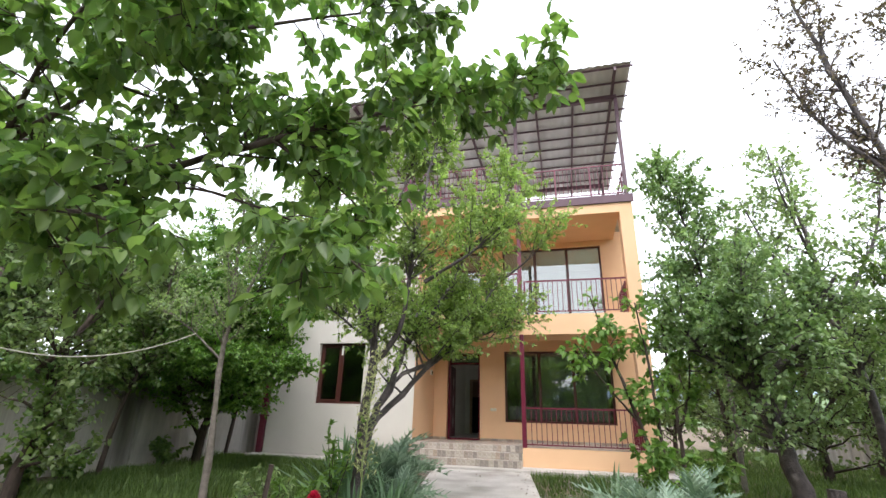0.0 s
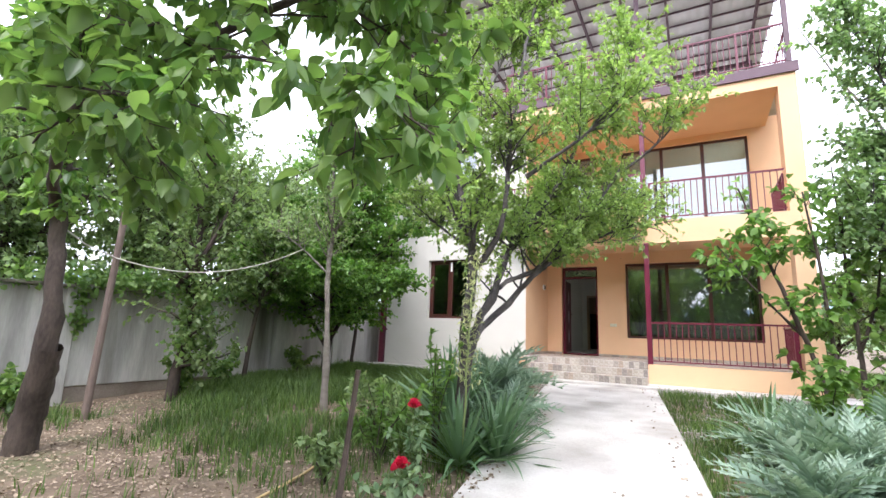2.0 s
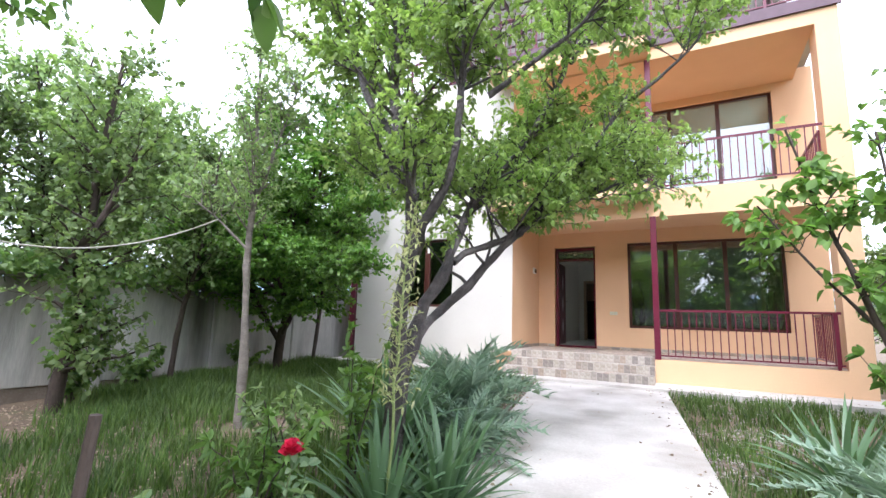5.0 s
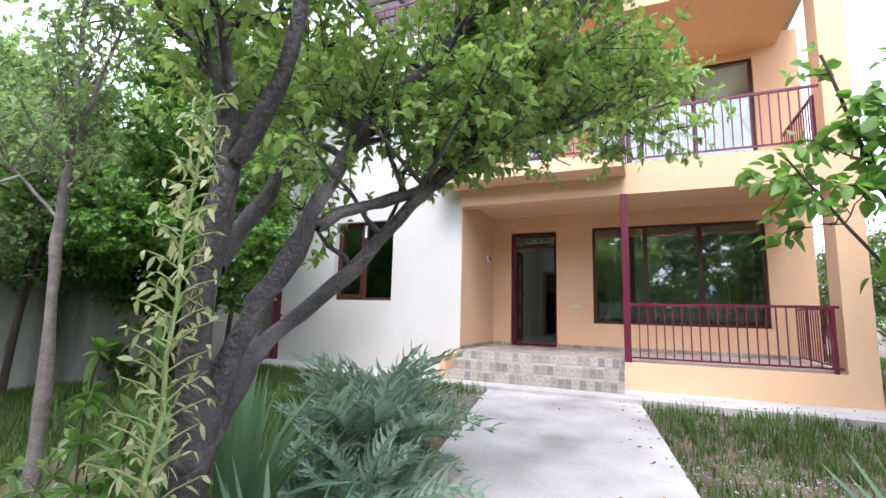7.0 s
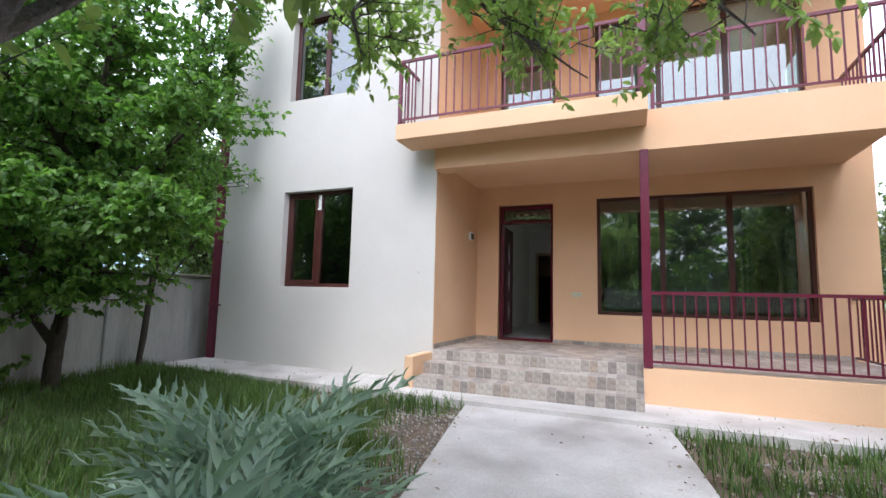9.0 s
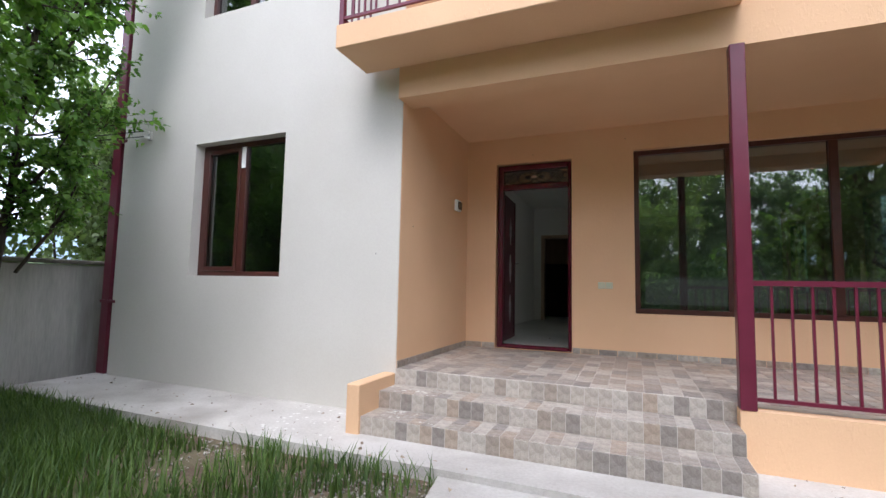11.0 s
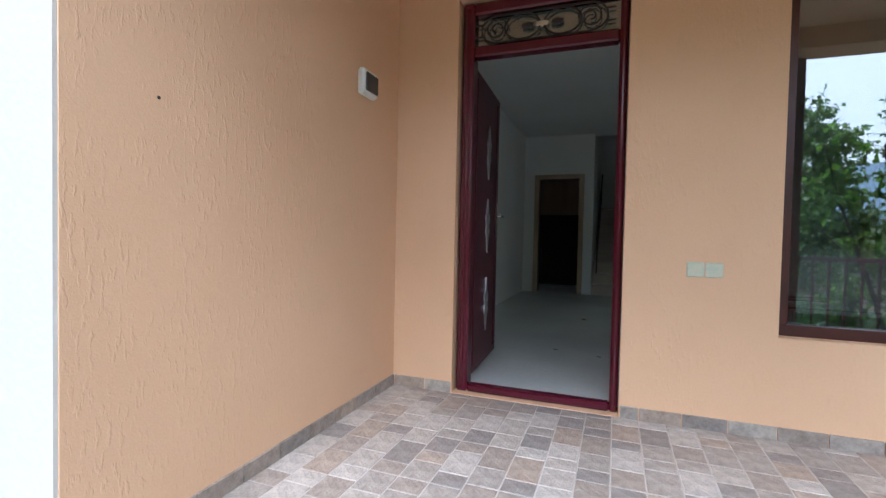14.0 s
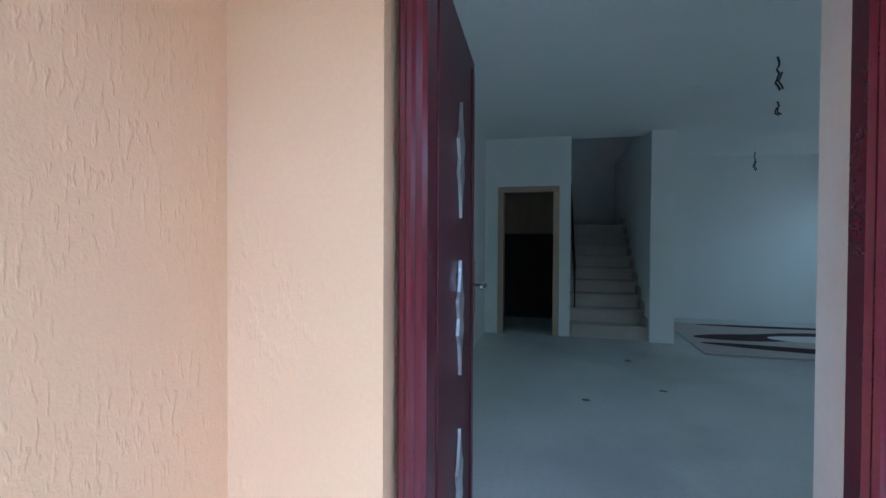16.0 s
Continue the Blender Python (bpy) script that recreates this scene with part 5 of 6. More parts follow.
# ---- plants ----
def curved_blade(length, width, sag, fold, seg=6, seed=0):
    """A sword leaf from the origin along +x, rising and then sagging; width along y."""
    V, F = [], []
    for i in range(seg + 1):
        u = i / seg
        wd = width * 0.5 * (min(1, 0.55 + 2.2 * u) * (1 - u ** 2.2)) + 0.001
        x, z = length * u * (1 - 0.12 * sag * u), -sag * length * u ** 2.4
        V += [(x, wd, z + fold * wd), (x, 0, z), (x, -wd, z + fold * wd)]
    for i in range(seg):
        o = 3 * i
        F += [(o, o + 1, o + 4, o + 3), (o + 1, o + 2, o + 5, o + 4)]
    return np.array(V), np.array(F)


def mesh_of(name, V, F, mat, smooth=True):
    ob = raw(name, V, F, mat, None, smooth)
    me = ob.data
    bpy.data.objects.remove(ob)
    return me


def rosette(name, label, x, y, z, meshes, n, seed, tilt, scale=1.0, category="plant", leaf_name="blade"):
    rg = np.random.default_rng(seed)
    root = thing(name, x, y, z, label, category)
    for i in range(n):
        o = bpy.data.objects.new(leaf_name, meshes[i % len(meshes)])
        scene.collection.objects.link(o)
        o.parent = root
        a = i * 137.5 + rg.normal() * 8
        u = (i + 0.5) / n
        el = tilt[0] + (tilt[1] - tilt[0]) * u + rg.normal() * 7
        s = scale * (0.8 + 0.4 * rg.random())
        r = 0.05
        o.matrix_basis = pose(r * math.cos(radians(a)), r * math.sin(radians(a)), 0.12 * u * scale, 0, 0, a) @ pose(0, 0, 0, rg.normal() * 14, -el, 0) @ Matrix.Scale(s, 4)
    return root


SWORDS = [mesh_of("blade", *curved_blade(l, 0.062, s, 0.35), SWORD) for l, s in ((0.72, 0.05), (0.8, 0.15), (0.75, 0.4), (0.66, 0.02))]
rosette("yucca", "dark green yucca clump with sword leaves beside the path", -1.88, 5.0, G(0, 5.0) - 0.02, SWORDS, 100, 5, (18, 86), 0.86, "yucca")
yuc = rosette("yucca", "dark green yucca with a tall pale flower stalk", -2.13, 4.68, G(0, 4.7) - 0.02, SWORDS, 60, 6, (5, 84), 0.85, "yucca")
rosette("yucca", "dark green yucca with upright leaves in the lawn", -2.75, 5.7, G(0, 5.7) - 0.02, SWORDS, 70, 8, (35, 88), 1.2, "yucca")
rosette("yucca", "dark green yucca on bare ground by the path", 0.55, 6.75, G(0, 6.7) - 0.02, SWORDS, 55, 7, (-5, 80), 0.85, "yucca")


def flower_stalk(parent):
    rg = np.random.default_rng(9)
    p = bend(rg, [(0.02, 0.03, 0.2), (0.03, 0.05, 1.0), (0.06, 0.06, 1.7), (0.14, 0.04, 2.1)], 12, 0.006)
    lines = [(p, np.linspace(0.011, 0.005, 12))]
    ends = []
    for i in range(72):
        u = 0.28 + 0.72 * i / 72
        w = min(u * 11, 10.999)
        q = p[int(w)] * (1 - w % 1) + p[int(w) + 1] * (w % 1)
        a = i * 2.4
        ln = 0.13 * (1.15 - u) + 0.04
        e = q + np.array([math.cos(a) * ln, math.sin(a) * ln, ln * 0.55])
        lines.append(([q, (q + e) / 2 + np.array([0, 0, 0.01]), e], [0.004, 0.003, 0.002]))
        ends += [q + (e - q) * f for f in (0.45, 0.7, 1.0)]
    V, F = tube_mesh(lines, 6)
    raw("flower_stalk", V, F, STALK, parent, True)
    E = np.repeat(np.array(ends), 2, 0)
    V, F = leaf_mesh(rg, E, rg.normal(size=E.shape) + np.array([0, 0, -0.3]), 0.046, 0.015, 0.5)
    b = raw("blossom", V, F, BLOSSOM, parent)
    b["label"] = "pale green drooping buds"


STALK = mottled("flower_stalk", (0.22, 0.29, 0.09), (0.32, 0.37, 0.14), 8, 60, 0.6)
BLOSSOM = leafy("blossom_bud", (0.36, 0.38, 0.17), (0.52, 0.52, 0.30), 0.6, 0.3)
flower_stalk(yuc)


def cardoon_leaf(length, seed, sag):
    """A jagged grey-green leaf: a pale arching midrib with broad toothed lobes on both sides."""
    rg = np.random.default_rng(seed)
    V, F = [], []
    n = 18
    at = lambda u: np.array([length * u * (1 - 0.15 * sag * u), 0, length * (0.16 * math.sin(u * 2.2) - sag * u ** 2.2)])
    for i in range(n):
        o = len(V)
        w0, w1 = 0.011 * (1 - i / n) + 0.002, 0.011 * (1 - (i + 1) / n) + 0.002
        p, q = at(i / n), at((i + 1) / n)
        V += [p + [0, w0, 0.004], p - [0, w0, -0.004], q - [0, w1, -0.004], q + [0, w1, 0.004]]
        F += [(o, o + 1, o + 2), (o, o + 2, o + 3)]
    lobes = 12
    for i in range(lobes):
        u = 0.14 + 0.82 * i / (lobes - 1)
        reach = length * (0.30 * math.sin(math.pi * min(1, 0.22 + 0.70 * u)) ** 0.9 + 0.03)
        for s in (-1, 1):
            d = np.array([math.cos(1.35 - 0.6 * u) + 0.2, s * math.sin(1.35 - 0.6 * u), 0.16 + 0.18 * rg.normal()])
            d /= np.linalg.norm(d)
            l = reach * (0.85 + 0.3 * rg.random())
            b0, b1 = at(max(0.03, u - 0.034)), at(min(1.0, u + 0.03))
            across = np.array([1.0, -0.25 * s, 0.0])
            mid = lambda f: (b0 + b1) / 2 + d * l * f - np.array([0, 0, 0.30 * l * f * f])
            rim = [b0]
            for f, k in ((0.34, 0.11), (0.42, 0.05), (0.64, 0.10), (0.70, 0.035)):
                rim.append(mid(f) - across * l * k + np.array([0, 0, 0.05 * l]))
            rim.append(mid(1.0))
            for f, k in ((0.68, 0.035), (0.60, 0.10), (0.40, 0.05), (0.30, 0.11)):
                rim.append(mid(f) + across * l * k + np.array([0, 0, 0.05 * l]))
            rim.append(b1)
            o = len(V)
            spine = [mid(0.0), mid(0.36), mid(0.68)]
            V += spine + rim
            c = [o, o + 1, o + 1, o + 2, o + 2, o + 2, o + 2, o + 1, o + 1, o]
            r = list(range(o + 3, o + 3 + len(rim)))
            F += [(c[k], r[k], r[k + 1]) for k in range(len(rim) - 1)]
            F += [(o, r[1], o + 1), (o + 1, r[3], o + 2), (o + 2, r[7], o + 1), (o + 1, r[9], o)]
    return np.array(V), np.array(F)


CARD = [mesh_of("cardoon_leaf", *cardoon_leaf(l, i, s), SILVER, False) for i, (l, s) in enumerate(((0.75, 0.25), (0.85, 0.45), (0.7, 0.6), (0.6, 0.15)))]
for i, (x, y, n, s) in enumerate(((-2.4, 6.5, 46, 0.95), (-2.8, 7.2, 44, 1.05), (-2.2, 6.0, 26, 0.72), (0.55, 4.5, 34, 0.72), (0.9, 5.2, 36, 0.85), (0.65, 5.85, 30, 0.75), (1.35, 6.0, 30, 0.85))):
    rosette("cardoon", "silvery green cardoon with jagged arching leaves beside the path", x, y, G(x, y) + 0.02, CARD, n, 60 + i, (16, 80), s, "cardoon", "leaf")


# ---- roses ----
def rose_bush(x, y, bloom_z, seed, stems):
    rg = np.random.default_rng(seed)
    z = G(x, y)
    root = thing("rose_bush", x, y, z, "small rose bush with a deep red bloom", "rose", "roses")
    lines, lp = [], []
    for k in range(stems):
        top = np.array([0, 0, bloom_z - z]) if k == 0 else np.array([rg.normal() * 0.16, rg.normal() * 0.16, (bloom_z - z) * (0.5 + 0.4 * rg.random())])
        p = bend(rg, [(rg.normal() * 0.03, rg.normal() * 0.03, -0.02), top * 0.5 + rg.normal(size=3) * 0.02, top], 8, 0.006)
        lines.append((p, np.linspace(0.007, 0.004, 8)))
        for q in p[2:]:
            lp += [q] * 5
    V, F = tube_mesh(lines, 5)
    raw("stem", V, F, STALKG, root, True)
    lp = np.array(lp)
    V, F = leaf_mesh(rg, lp, rg.normal(size=lp.shape) + np.array([0, 0, 0.2]), 0.065, 0.042, 0.4, fine=True)
    raw("foliage", V, F, ROSELEAF, root)
    P, D, S = [], [], []
    for ring, (n, r, t) in enumerate(((5, 0.008, 0.2), (7, 0.018, 0.5), (9, 0.03, 0.9), (9, 0.04, 1.5))):
        for i in range(n):
            a = i / n * 6.283 + ring * 0.7
            P.append((r * math.cos(a) * 0.5, r * math.sin(a) * 0.5, bloom_z - z - 0.01 * ring))
            D.append((math.cos(a) * t, math.sin(a) * t, 1.0))
    V, F = leaf_mesh(rg, np.array(P), np.array(D), 0.062, 0.06, 0.0, 0.5, 0.15, fine=True)
    b = raw("bloom", V, F, ROSERED, root)
    b["label"] = "deep red full rose bloom"


STALKG = mottled("green_stem", (0.10, 0.16, 0.05), (0.16, 0.20, 0.08), 8, 60, 0.6)
ROSELEAF = leafy("rose_leaf", (0.13, 0.22, 0.105), (0.26, 0.35, 0.185), 0.5, 0.3)
ROSERED = leafy("rose_petal", (0.55, 0.008, 0.045), (0.68, 0.015, 0.075), 0.6, 0.15, 0.1)
rose_bush(-2.02, 3.5, 0.0, 71, 7)
rose_bush(-2.25, 4.02, 0.33, 72, 6)


def shrub(name, label, x, y, h, r, mat, seed, stems=9, leaf=(0.09, 0.028), per=9):
    rg = np.random.default_rng(seed)
    z = G(x, y)
    root = thing(name, x, y, z, label, "shrub")
    lines, lp, ld = [], [], []
    for k in range(stems):
        a = rg.random() * 6.283
        top = np.array([math.cos(a) * r * rg.random(), math.sin(a) * r * rg.random(), h * (0.6 + 0.4 * rg.random())])
        p = bend(rg, [(0, 0, -0.03), top * [0.35, 0.35, 0.55], top], 9, 0.012)
        lines.append((p, np.linspace(0.009, 0.003, 9)))
        for q0, q in zip(p[2:], p[3:]):
            lp += [q] * per
            ld += [q - q0] * per
    V, F = tube_mesh(lines, 5)
    raw("stem", V, F, DARKBARK, root, True)
    lp, ld = np.array(lp), unit(np.array(ld))
    V, F = leaf_mesh(rg, lp, ld * 0.6 + unit(rg.normal(size=lp.shape)), *leaf, droop=0.6, fine=True)
    raw("foliage", V, F, mat, root)


shrub("peach_shrub", "young shrub with narrow light green leaves", -2.85, 4.35, 0.75, 0.5, SAPLEAF, 81, 8)
shrub("peach_shrub", "young shrub with narrow light green leaves", -2.45, 4.75, 1.25, 0.35, SAPLEAF, 82, 6)
shrub("weed_clump", "pale leafy weeds at the tree foot", -3.2, 4.9, 0.75, 0.6, GREYLEAF, 83, 10, (0.07, 0.03))
shrub("weed_clump", "pale leafy weeds in the lawn", -2.9, 3.7, 0.4, 0.4, GREYLEAF, 84, 9, (0.06, 0.04))
shrub("bush", "leafy green bush beside the saplings", 1.1, 6.9, 1.1, 0.5, SAPLEAF, 85, 10, (0.10, 0.06))
shrub("bush", "leafy green bush beside the saplings", 1.9, 7.4, 0.9, 0.6, BIGLEAF, 86, 12, (0.10, 0.06))
for i, (x, y) in enumerate(((-7.9, 3.3), (-7.7, 5.4), (-8.1, 6.4), (-8.0, 8.3))):
    shrub("wall_weed", "dark green weeds at the wall foot", x, y, 0.6, 0.45, BIGLEAF, 87 + i, 9, (0.09, 0.06))


def ivy(name, label, pts, n, spread, seed):
    rg = np.random.default_rng(seed)
    pts = np.array(pts, float)
    root = thing(name, *pts[0], label, "ivy")
    k = rg.integers(0, len(pts) - 1, n)
    f = rg.random((n, 1))
    pos = pts[k] * (1 - f) + pts[k + 1] * f + rg.normal(size=(n, 3)) * spread
    V, F = leaf_mesh(rg, pos, rg.normal(size=(n, 3)) + np.array([0.8, 0, -0.5]), 0.085, 0.075, 0.5)
    raw("foliage", V - pts[0], F, BIGLEAF, root)


ivy("ivy", "ivy hanging over the top of the garden wall", [(-8.5, y, 1.58) for y in (1.0, 4.0, 5.2, 7.0, 8.2)], 2600, (0.16, 0.35, 0.12), 91)
ivy("ivy", "ivy climbing an old trunk", [(-7.3, 5.15, 0.5), (-7.28, 5.2, 1.7)], 700, (0.13, 0.13, 0.12), 92)
ivy("ivy", "ivy trailing down the wall face", [(-8.42, 4.1, 1.5), (-8.42, 4.1, 0.75)], 120, (0.03, 0.06, 0.08), 93)

# ---- poles, stake, line, hose ----
bm = bmesh.new()
bar(bm, (0, 0, -0.1), (0.07, 0.06, 3.1), 0.05, 10, 0.042)
po = part("wooden_pole", bm, POLEWOOD)
po.location = (-7.12, 3.80, -0.38)
tagged(po, "weathered wooden pole standing before the wall", "pole")
bm = bmesh.new()
bar(bm, (0, 0, -0.1), (0.10, 0.03, 1.05), 0.022, 8, 0.018)
st = part("wooden_stake", bm, DARKBARK)
st.location = (-2.16, 2.96, -0.37)
tagged(st, "dark wooden stake leaning in the lawn", "stake")
a, b = np.array([-7.02, 3.80, 1.78]), np.array([-5.47, 5.7, 2.15])
u = np.linspace(0, 1, 20)[:, None]
p = a + (b - a) * u - np.array([0, 0, 0.28]) * (4 * u * (1 - u))
V, F = tube_mesh([(p, np.full(20, 0.009)), ([(-5.95, 2.66, 1.95), (-6.5, 3.2, 1.83), (-7.02, 3.80, 1.78)], [0.009] * 3)], 5)
tagged(raw("rope", V, F, ROPE, None, True), "pale slack rope strung from trunk to pole to young tree", "rope")
rg2 = np.random.default_rng(4)
p = bend(rg2, [(-3.0, 2.5, -0.36), (-3.1, 3.4, -0.335), (-3.35, 4.3, -0.30), (-3.7, 5.3, -0.24)], 24, 0.004)
V, F = tube_mesh([(p, np.full(24, 0.013))], 6)
tagged(raw("garden_hose", V, F, HOSE, None, True), "thin tan hose lying across the lawn", "hose")

# ---- grass and litter ----
def grass(name, label, n, area, height, seed, keep):
    rg = np.random.default_rng(seed)
    x0, x1, y0, y1 = area
    c = np.stack([x0 + (x1 - x0) * rg.random(n), y0 + (y1 - y0) * rg.random(n)], 1)
    ok = np.array([keep(x, y, noise.noise((x * 0.55, y * 0.55, seed))) > rg.random() for x, y in c])
    c = c[ok]
    c = np.repeat(c, 6, 0) + rg.normal(size=(len(c) * 6, 2)) * 0.03
    out = (c[:, 0] > np.array([PATH_L(y) for y in c[:, 1]]) - 0.0) & (c[:, 0] < np.array([PATH_R(y) for y in c[:, 1]]) + 0.0)
    c = c[~out]
    m = len(c)
    z = np.interp(c[:, 1], [-3.0, 0.0, 1.0, 4.0, 7.0, 10.0], [-0.44, -0.43, -0.41, -0.33, -0.15, -0.03]) - 0.015
    h = height * (0.45 + 0.9 * rg.random(m)) * (0.75 + 0.5 * np.array([noise.noise((x * 0.9, y * 0.9, 7.0)) for x, y in c]))
    a = rg.random(m) * 6.283
    dx, dy = np.cos(a), np.sin(a)
    lean = h * (0.15 + 0.5 * rg.random(m))
    wd = 0.0035 + 0.003 * rg.random(m)
    P = np.empty((m, 5, 3))
    for i, (u, w_) in enumerate(((0.0, 1.0), (0.55, 0.8))):
        px, py, pz = c[:, 0] + dx * lean * u * u, c[:, 1] + dy * lean * u * u, z + h * u
        P[:, 2 * i] = np.stack([px - dy * wd * w_, py + dx * wd * w_, pz], 1)
        P[:, 2 * i + 1] = np.stack([px + dy * wd * w_, py - dx * wd * w_, pz], 1)
    P[:, 4] = np.stack([c[:, 0] + dx * lean, c[:, 1] + dy * lean, z + h * 0.96], 1)
    F = (np.arange(m)[:, None, None] * 5 + np.array([[0, 1, 3], [0, 3, 2], [2, 3, 4]])[None]).reshape(-1, 3)
    return tagged(raw(name, P.reshape(-1, 3), F, GRASS), label, "grass", "", "stuff")


inside = lambda v, a, b: max(0.0, min(1.0, (v - a) / (b - a)))
grass("lawn", "lush long grass under the trees", 28000, (-8.3, -1.6, 1.0, 10.4), 0.22, 1, lambda x, y, k: (0.06 + 0.46 * inside(y, 3.0, 4.4) + 0.48 * inside(y, 4.8, 6.4)) * inside(k, -0.4, 0.2) * (0.3 if x > -3.3 and y < 4.6 else 1))
grass("verge_grass", "uneven grass beside the path and under the trees", 32000, (-0.9, 8.3, 1.0, 24.0), 0.17, 2, lambda x, y, k: inside(k, -0.65, 0.05) * (1 if y < 13 else 0.55) * (1 if x > 2.4 or y < 10.4 else 0))
grass("edge_grass", "long grass along the apron edge", 2000, (-8.0, -4.6, 9.2, 10.36), 0.19, 3, lambda x, y, k: inside(k, -0.6, 0.1) * inside(x, -4.5, -5.6))
grass("far_grass", "rough grass beyond the walls", 5000, (-16, -8.8, -4, 20), 0.25, 5, lambda x, y, k: 0.8)


def litter(name, label, n, area, seed, mat, size, keep):
    rg = np.random.default_rng(seed)
    c = np.stack([area[0] + (area[1] - area[0]) * rg.random(n), area[2] + (area[3] - area[2]) * rg.random(n)], 1)
    ok = np.array([keep(x, y) > rg.random() for x, y in c])
    c = c[ok]
    on = np.array([PATH_L(y) < x < PATH_R(y) and y < 10.42 for x, y in c])
    z = np.array([G(x, y) for x, y in c]) + np.where(on, 0.042, 0.004)
    z = np.where(c[:, 1] > 10.42, 0.056, z)
    pos = np.concatenate([c, z[:, None]], 1)
    d = rg.normal(size=pos.shape) * [1, 1, 0.18]
    V, F = leaf_mesh(rg, pos, unit(d), size, size * 0.6, 0.0, 0.25)
    V[:, 2] = np.maximum(V[:, 2], np.repeat(z, 6) - 0.004)
    return tagged(raw(name, V, F, mat), label, "leaf litter", "", "stuff")


DRYLEAF = leafy("dry_leaf", (0.15, 0.105, 0.075), (0.40, 0.32, 0.24), 0.8, 0.1)
litter("leaf_litter", "dry fallen leaves on bare soil", 24000, (-8.2, -1.7, -0.5, 7.0), 61, DRYLEAF, 0.035, lambda x, y: inside(y, 7.0, 3.2))
litter("leaf_litter", "dry leaves along the path edges", 1600, (-3.4, 1.0, 2.0, 10.4), 62, DRYLEAF, 0.035, lambda x, y: 1.0 if abs(x - PATH_L(y)) < 0.22 or abs(x - PATH_R(y)) < 0.3 else 0.02)
litter("leaf_litter", "dry scraps on the ground by the apron", 2200, (-8.0, 2.0, 8.3, 10.6), 63, DRYLEAF, 0.03, lambda x, y: 0.5 if not PATH_L(y) < x < PATH_R(y) else 0.03)

litter("apron_litter", "small dry scraps on the concrete apron", 160, (-8.0, 2.0, 10.5, 11.35), 64, DRYLEAF, 0.03, lambda x, y: 0.0 if -3.9 < x < -0.9 else 1.0)

def gravel(name, label, n, seed, near):
    """Loose stone chips lying on the ground between grass tufts."""
    rg = np.random.default_rng(seed)
    c = np.stack([-5.2 + 7.4 * rg.random(n), 6.6 + 3.8 * rg.random(n)], 1)
    c = c[[rg.random() < near(x, y) for x, y in c]]
    m = len(c)
    r = 0.005 + 0.012 * rg.random((m, 1)) ** 2
    z = np.array([G(x, y) for x, y in c])[:, None]
    centre = np.concatenate([c, z + r * 0.2], 1)
    unit8 = np.array([(1, 0, 0), (0, 1, 0), (-1, 0, 0), (0, -1, 0), (0, 0, 0.75), (0, 0, -0.75)], float)
    P = centre[:, None] + r[:, None] * unit8[None] * (0.6 + 0.8 * rg.random((m, 6, 1)))
    tri = np.array([(0, 1, 4), (1, 2, 4), (2, 3, 4), (3, 0, 4), (1, 0, 5), (2, 1, 5), (3, 2, 5), (0, 3, 5)])
    F = (np.arange(m)[:, None, None] * 6 + tri[None]).reshape(-1, 3)
    return tagged(raw(name, P.reshape(-1, 3), F, CHIPS), label, "gravel", "", "stuff")


CHIPS = mottled("stone_chips", (0.25, 0.23, 0.195), (0.44, 0.41, 0.36), 4, 40, 0.95, per_island=0.4)
beside = lambda x, y: max(inside(abs(x - PATH_L(y) + 0.25), 0.75, 0.1) if x < PATH_L(y) else 0, inside(x - PATH_R(y), 1.6, 0.2) * 0.6 if x > PATH_R(y) else 0, inside(y, 9.2, 10.4) * 0.5 if not PATH_L(y) < x < PATH_R(y) else 0)
gravel("gravel", "pale stone chips scattered beside the path", 60000, 65, lambda x, y: beside(x, y) * inside(noise.noise((x * 1.3, y * 1.3, 4.0)), -0.35, 0.25))

# ---- stone tiles of the porch and steps ----
def tile_mesh(w, d, h=0.012):
    bm = boxes((-w / 2, w / 2, -d / 2, d / 2, -h, 0.0))
    top = [e for e in bm.edges if all(v.co.z > -0.001 for v in e.verts)]
    bmesh.ops.bevel(bm, geom=top, offset=0.0025, segments=1, affect="EDGES")
    me = bpy.data.meshes.new("tile")
    bm.to_mesh(me)
    bm.free()
    me.materials.append(TILE)
    return me


def lay(parent, m, w, d, cache={}):
    key = (round(w, 3), round(d, 3))
    if key not in cache:
        cache[key] = tile_mesh(*key)
    o = bpy.data.objects.new("tile", cache[key])
    scene.collection.objects.link(o)
    o.parent = parent
    o.matrix_basis = m
    return o


rt = random.Random(5)
porch = thing("porch_tiling", 0, 0, 0, "grey-brown stone-look tiles on porch and steps", "tiling", "", "structure")
rest = bmesh.new()
g = 0.005
col, x = 0, CX + 0.005
while x < RX - 0.33:
    w_ = 0.132
    y = FY + 0.002
    long_one = (col * 2) % 3
    while y < BY - 0.01:
        d_ = min((0.20, 0.10, 0.15)[long_one % 3], BY - 0.004 - y)
        long_one += 1 + (rt.random() < 0.25)
        if d_ > 0.03:
            if x < -1.3 and len(porch.children) < 290:
                lay(porch, pose(x + w_ / 2, y + d_ / 2, TZ), w_ - g, d_ - g)
            else:
                box(rest, x + g / 2, x + w_ - g / 2, y + g / 2, y + d_ - g / 2, TZ - 0.012, TZ)
        y += d_
    x += w_
    col += 1
steps = thing("step_tiling", 0, 0, 0, "grey-brown stone-look tiles on the front steps", "tiling", "", "structure")
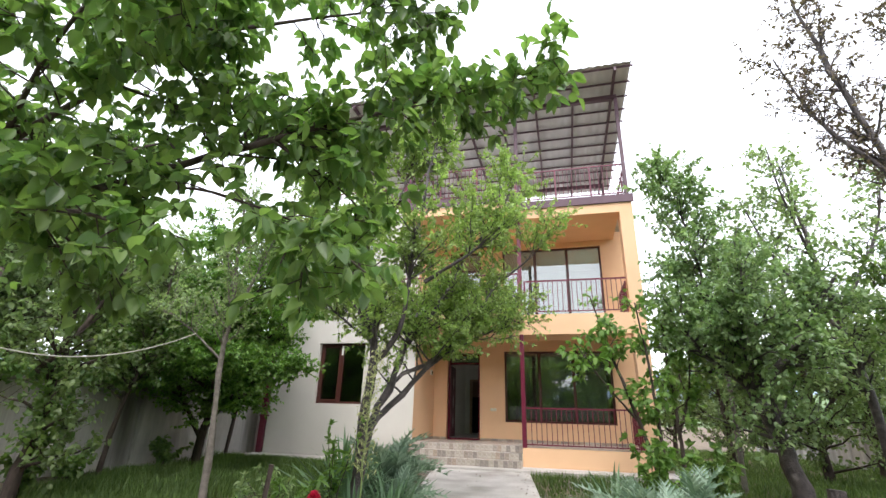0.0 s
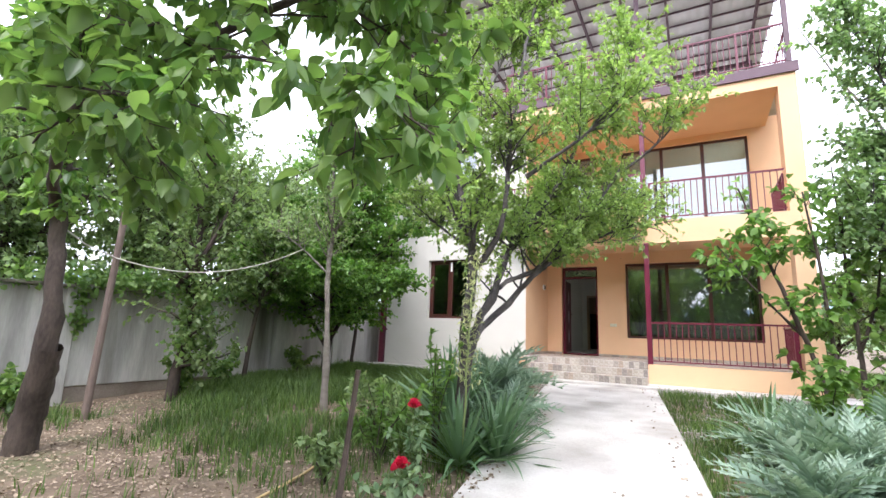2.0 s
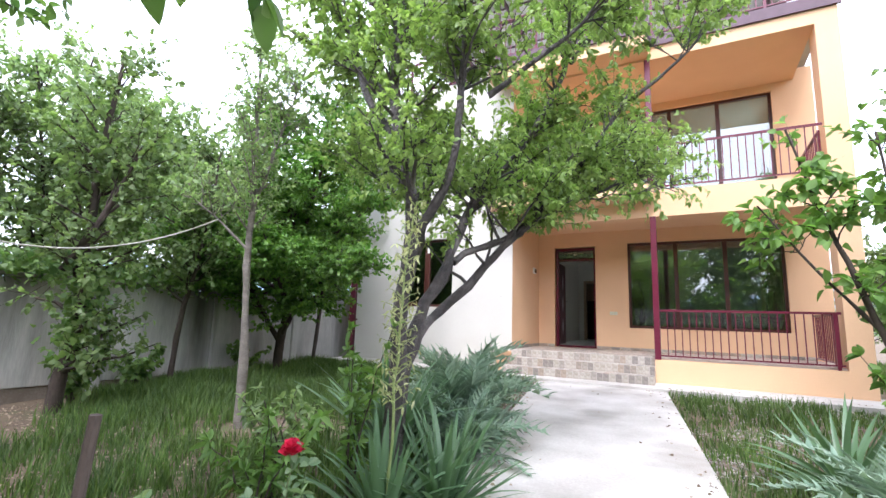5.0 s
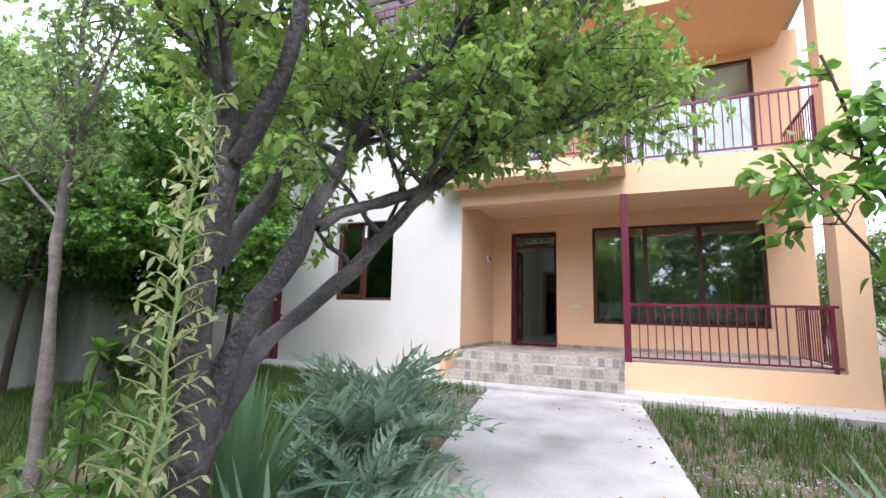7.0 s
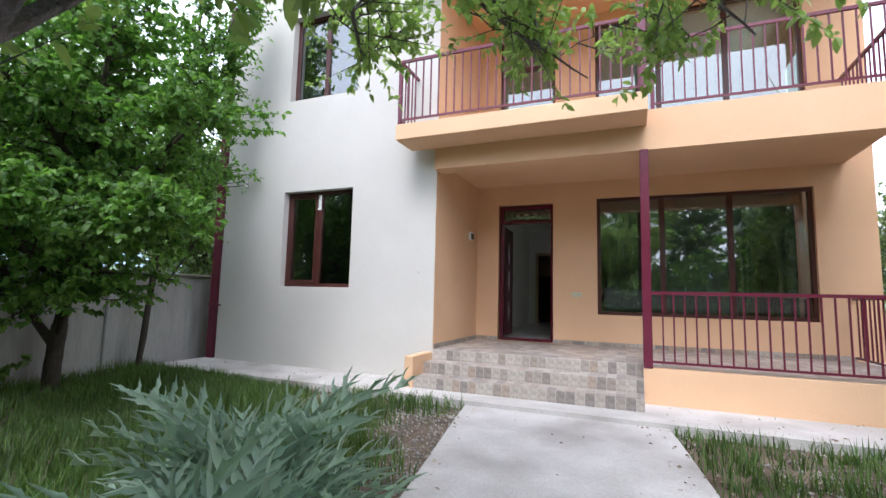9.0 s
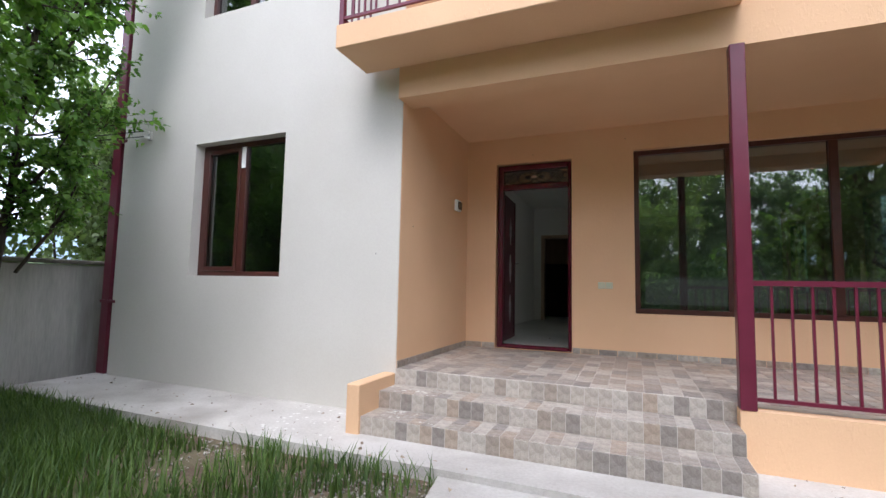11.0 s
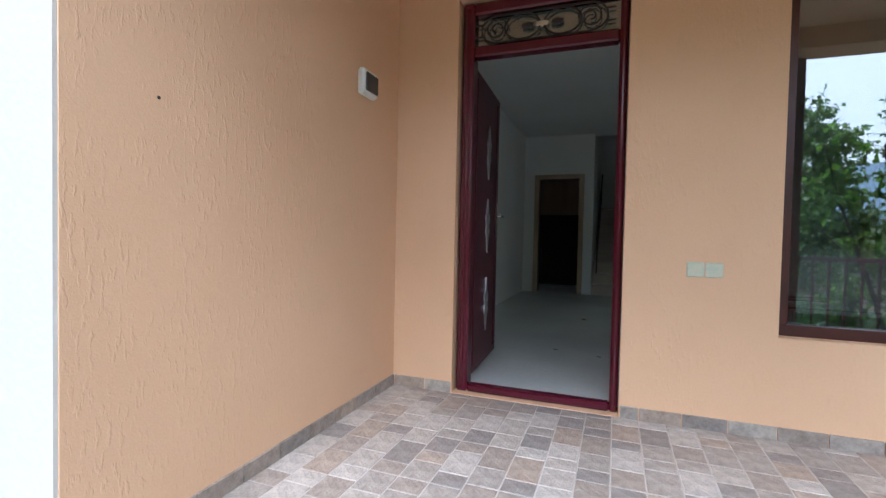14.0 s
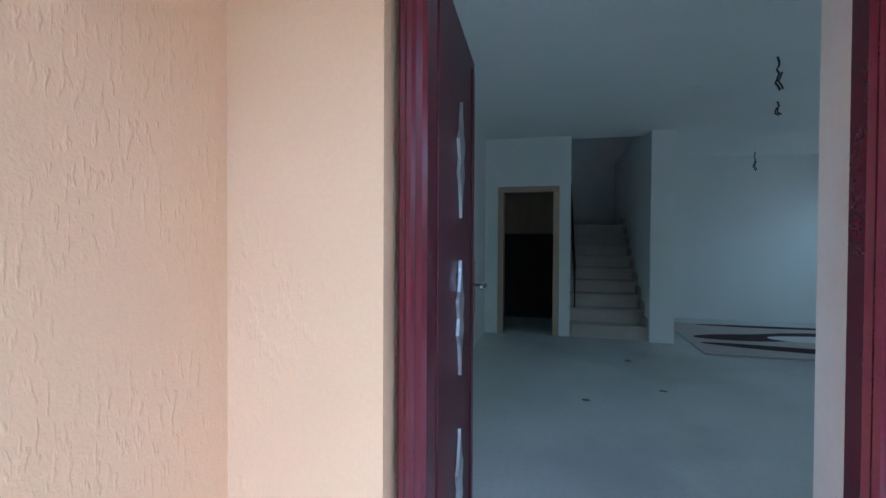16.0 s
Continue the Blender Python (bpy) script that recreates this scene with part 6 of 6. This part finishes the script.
for i in range(3):
    yf, zt = FY - 0.29 * i, TZ - 0.145 * i
    x, col = CX + 0.003, i
    while x < -1.04:
        w_ = min(0.105, -1.02 - x)
        lay(steps, pose(x + w_ / 2, yf - 0.0005, zt - 0.0735, 90), w_ - g, 0.136)
        if i:
            cut = 0.145 if (col * 2 + i) % 3 else 0.20
            for a, b in ((0.0, cut), (cut, 0.289)):
                if (col + i) % 4 == 1:
                    a, b = (0.0, 0.289) if a == 0 else (0, 0)
                if b > a:
                    lay(steps, pose(x + w_ / 2, yf + (a + b) / 2, zt), w_ - g, b - a - g)
        x += w_
        col += 1
# skirting
x = CX + 0.02
while x < RX - 0.33:
    if not -3.52 < x < -2.38:
        box(rest, x, min(x + 0.2, RX - 0.33), BY - 0.011, BY - 0.001, TZ + 0.001, TZ + 0.065)
    x += 0.206
box(rest, -3.50, -3.335, BY - 0.011, BY - 0.001, TZ + 0.001, TZ + 0.065)
x = CX + 0.02
while x <= -2.38:
    x += 0.206
if x > -2.34:
    box(rest, -2.362, x - 0.006, BY - 0.011, BY - 0.001, TZ + 0.001, TZ + 0.065)
y = FY + 0.01
while y < BY - 0.02:
    box(rest, CX + 0.005, CX + 0.015, y, min(y + 0.2, BY - 0.012), TZ + 0.001, TZ + 0.065)
    y += 0.206
r = part("tile_rest", rest, TILEJ, porch)
tagged(r, "", "", "", "stuff")

# ---- cable bracket, window film, paint drips, wall holes ----
br = thing("cable_bracket", -7.34, FY, 3.08, "small grey cable bracket with thin wires on the cream wall", "bracket")
part("bracket_plate", boxes((-0.03, 0.03, -0.03, 0.0, -0.06, 0.06), bevel=0.004), FENCE, br)
for dz in (-0.03, 0.04):
    bm = bmesh.new()
    bmesh.ops.create_cone(bm, cap_ends=True, segments=10, radius1=0.018, radius2=0.012, depth=0.07, matrix=pose(0.0, -0.06, dz, 90))
    part("insulator", bm, PLASTIC, br)
for k, end in enumerate(((-5.5, -3.0, 0.3), (-5.3, -3.6, 0.1))):
    u = np.linspace(0, 1, 16)[:, None]
    p = np.array([0, -0.09, 0.04 - 0.07 * k]) * (1 - u) + np.array(end) * u - np.array([0, 0, 0.35]) * (4 * u * (1 - u))
    V, F = tube_mesh([(p, np.full(16, 0.006))], 5)
    raw("wire", V, F, BLACK, br, True)
fm = part("protective_film", boxes((-5.90, -5.84, FY + 0.115, FY + 0.119, 2.58, 2.83)), PLASTIC)
tagged(fm, "peeling white protective film on the window bar", "film")
sash = boxes((-6.46, -6.41, FY + 0.11, FY + 0.15, 1.375, 2.83), (-5.955, -5.912, FY + 0.11, FY + 0.15, 1.375, 2.83), (-6.41, -5.955, FY + 0.11, FY + 0.15, 1.375, 1.425), (-6.41, -5.955, FY + 0.11, FY + 0.15, 2.78, 2.83), bevel=0.004)
tagged(part("window_3_sash", sash, BROWN), "brown opening sash of the window", "window", "", "structure")
DRIP = mottled("white_paint_drip", (0.66, 0.65, 0.60), (0.74, 0.73, 0.68), 9, 60, 0.8)
rd = np.random.default_rng(66)
bm = bmesh.new()
for _ in range(110):
    x, y = rd.uniform(-4.7, -3.1), rd.uniform(10.45, 11.36)
    z = 0.0515
    if x > CX:
        y = rd.uniform(10.83, 11.36)
        z = TZ - 0.145 * (1 if y > FY - 0.28 else 2) + 0.001
    elif x > CX - 0.14:
        continue
    bmesh.ops.create_cone(bm, cap_ends=True, segments=7, radius1=rd.uniform(0.004, 0.018), radius2=0.003, depth=0.0012, matrix=Matrix.LocRotScale((x, y, z), None, (1, rd.uniform(0.5, 1.4), 1)))
tagged(part("paint_drips", bm, DRIP), "white paint drips on steps and apron", "paint", "", "stuff")
for m in (pose(CX + 0.004, 11.67, 1.84, 0, 90), pose(-2.85, BY, 2.95, 90), pose(-1.75, BY, 3.05, 90), pose(-3.98, FY, 1.55, 90)):
    bm = bmesh.new()
    bmesh.ops.create_cone(bm, cap_ends=True, segments=8, radius1=0.007, radius2=0.005, depth=0.006)
    pl = part("wall_plug", bm, BLACK)
    pl.matrix_world = m
    tagged(pl, "small dark plug hole in the plaster", "wall plug", "wall plugs")
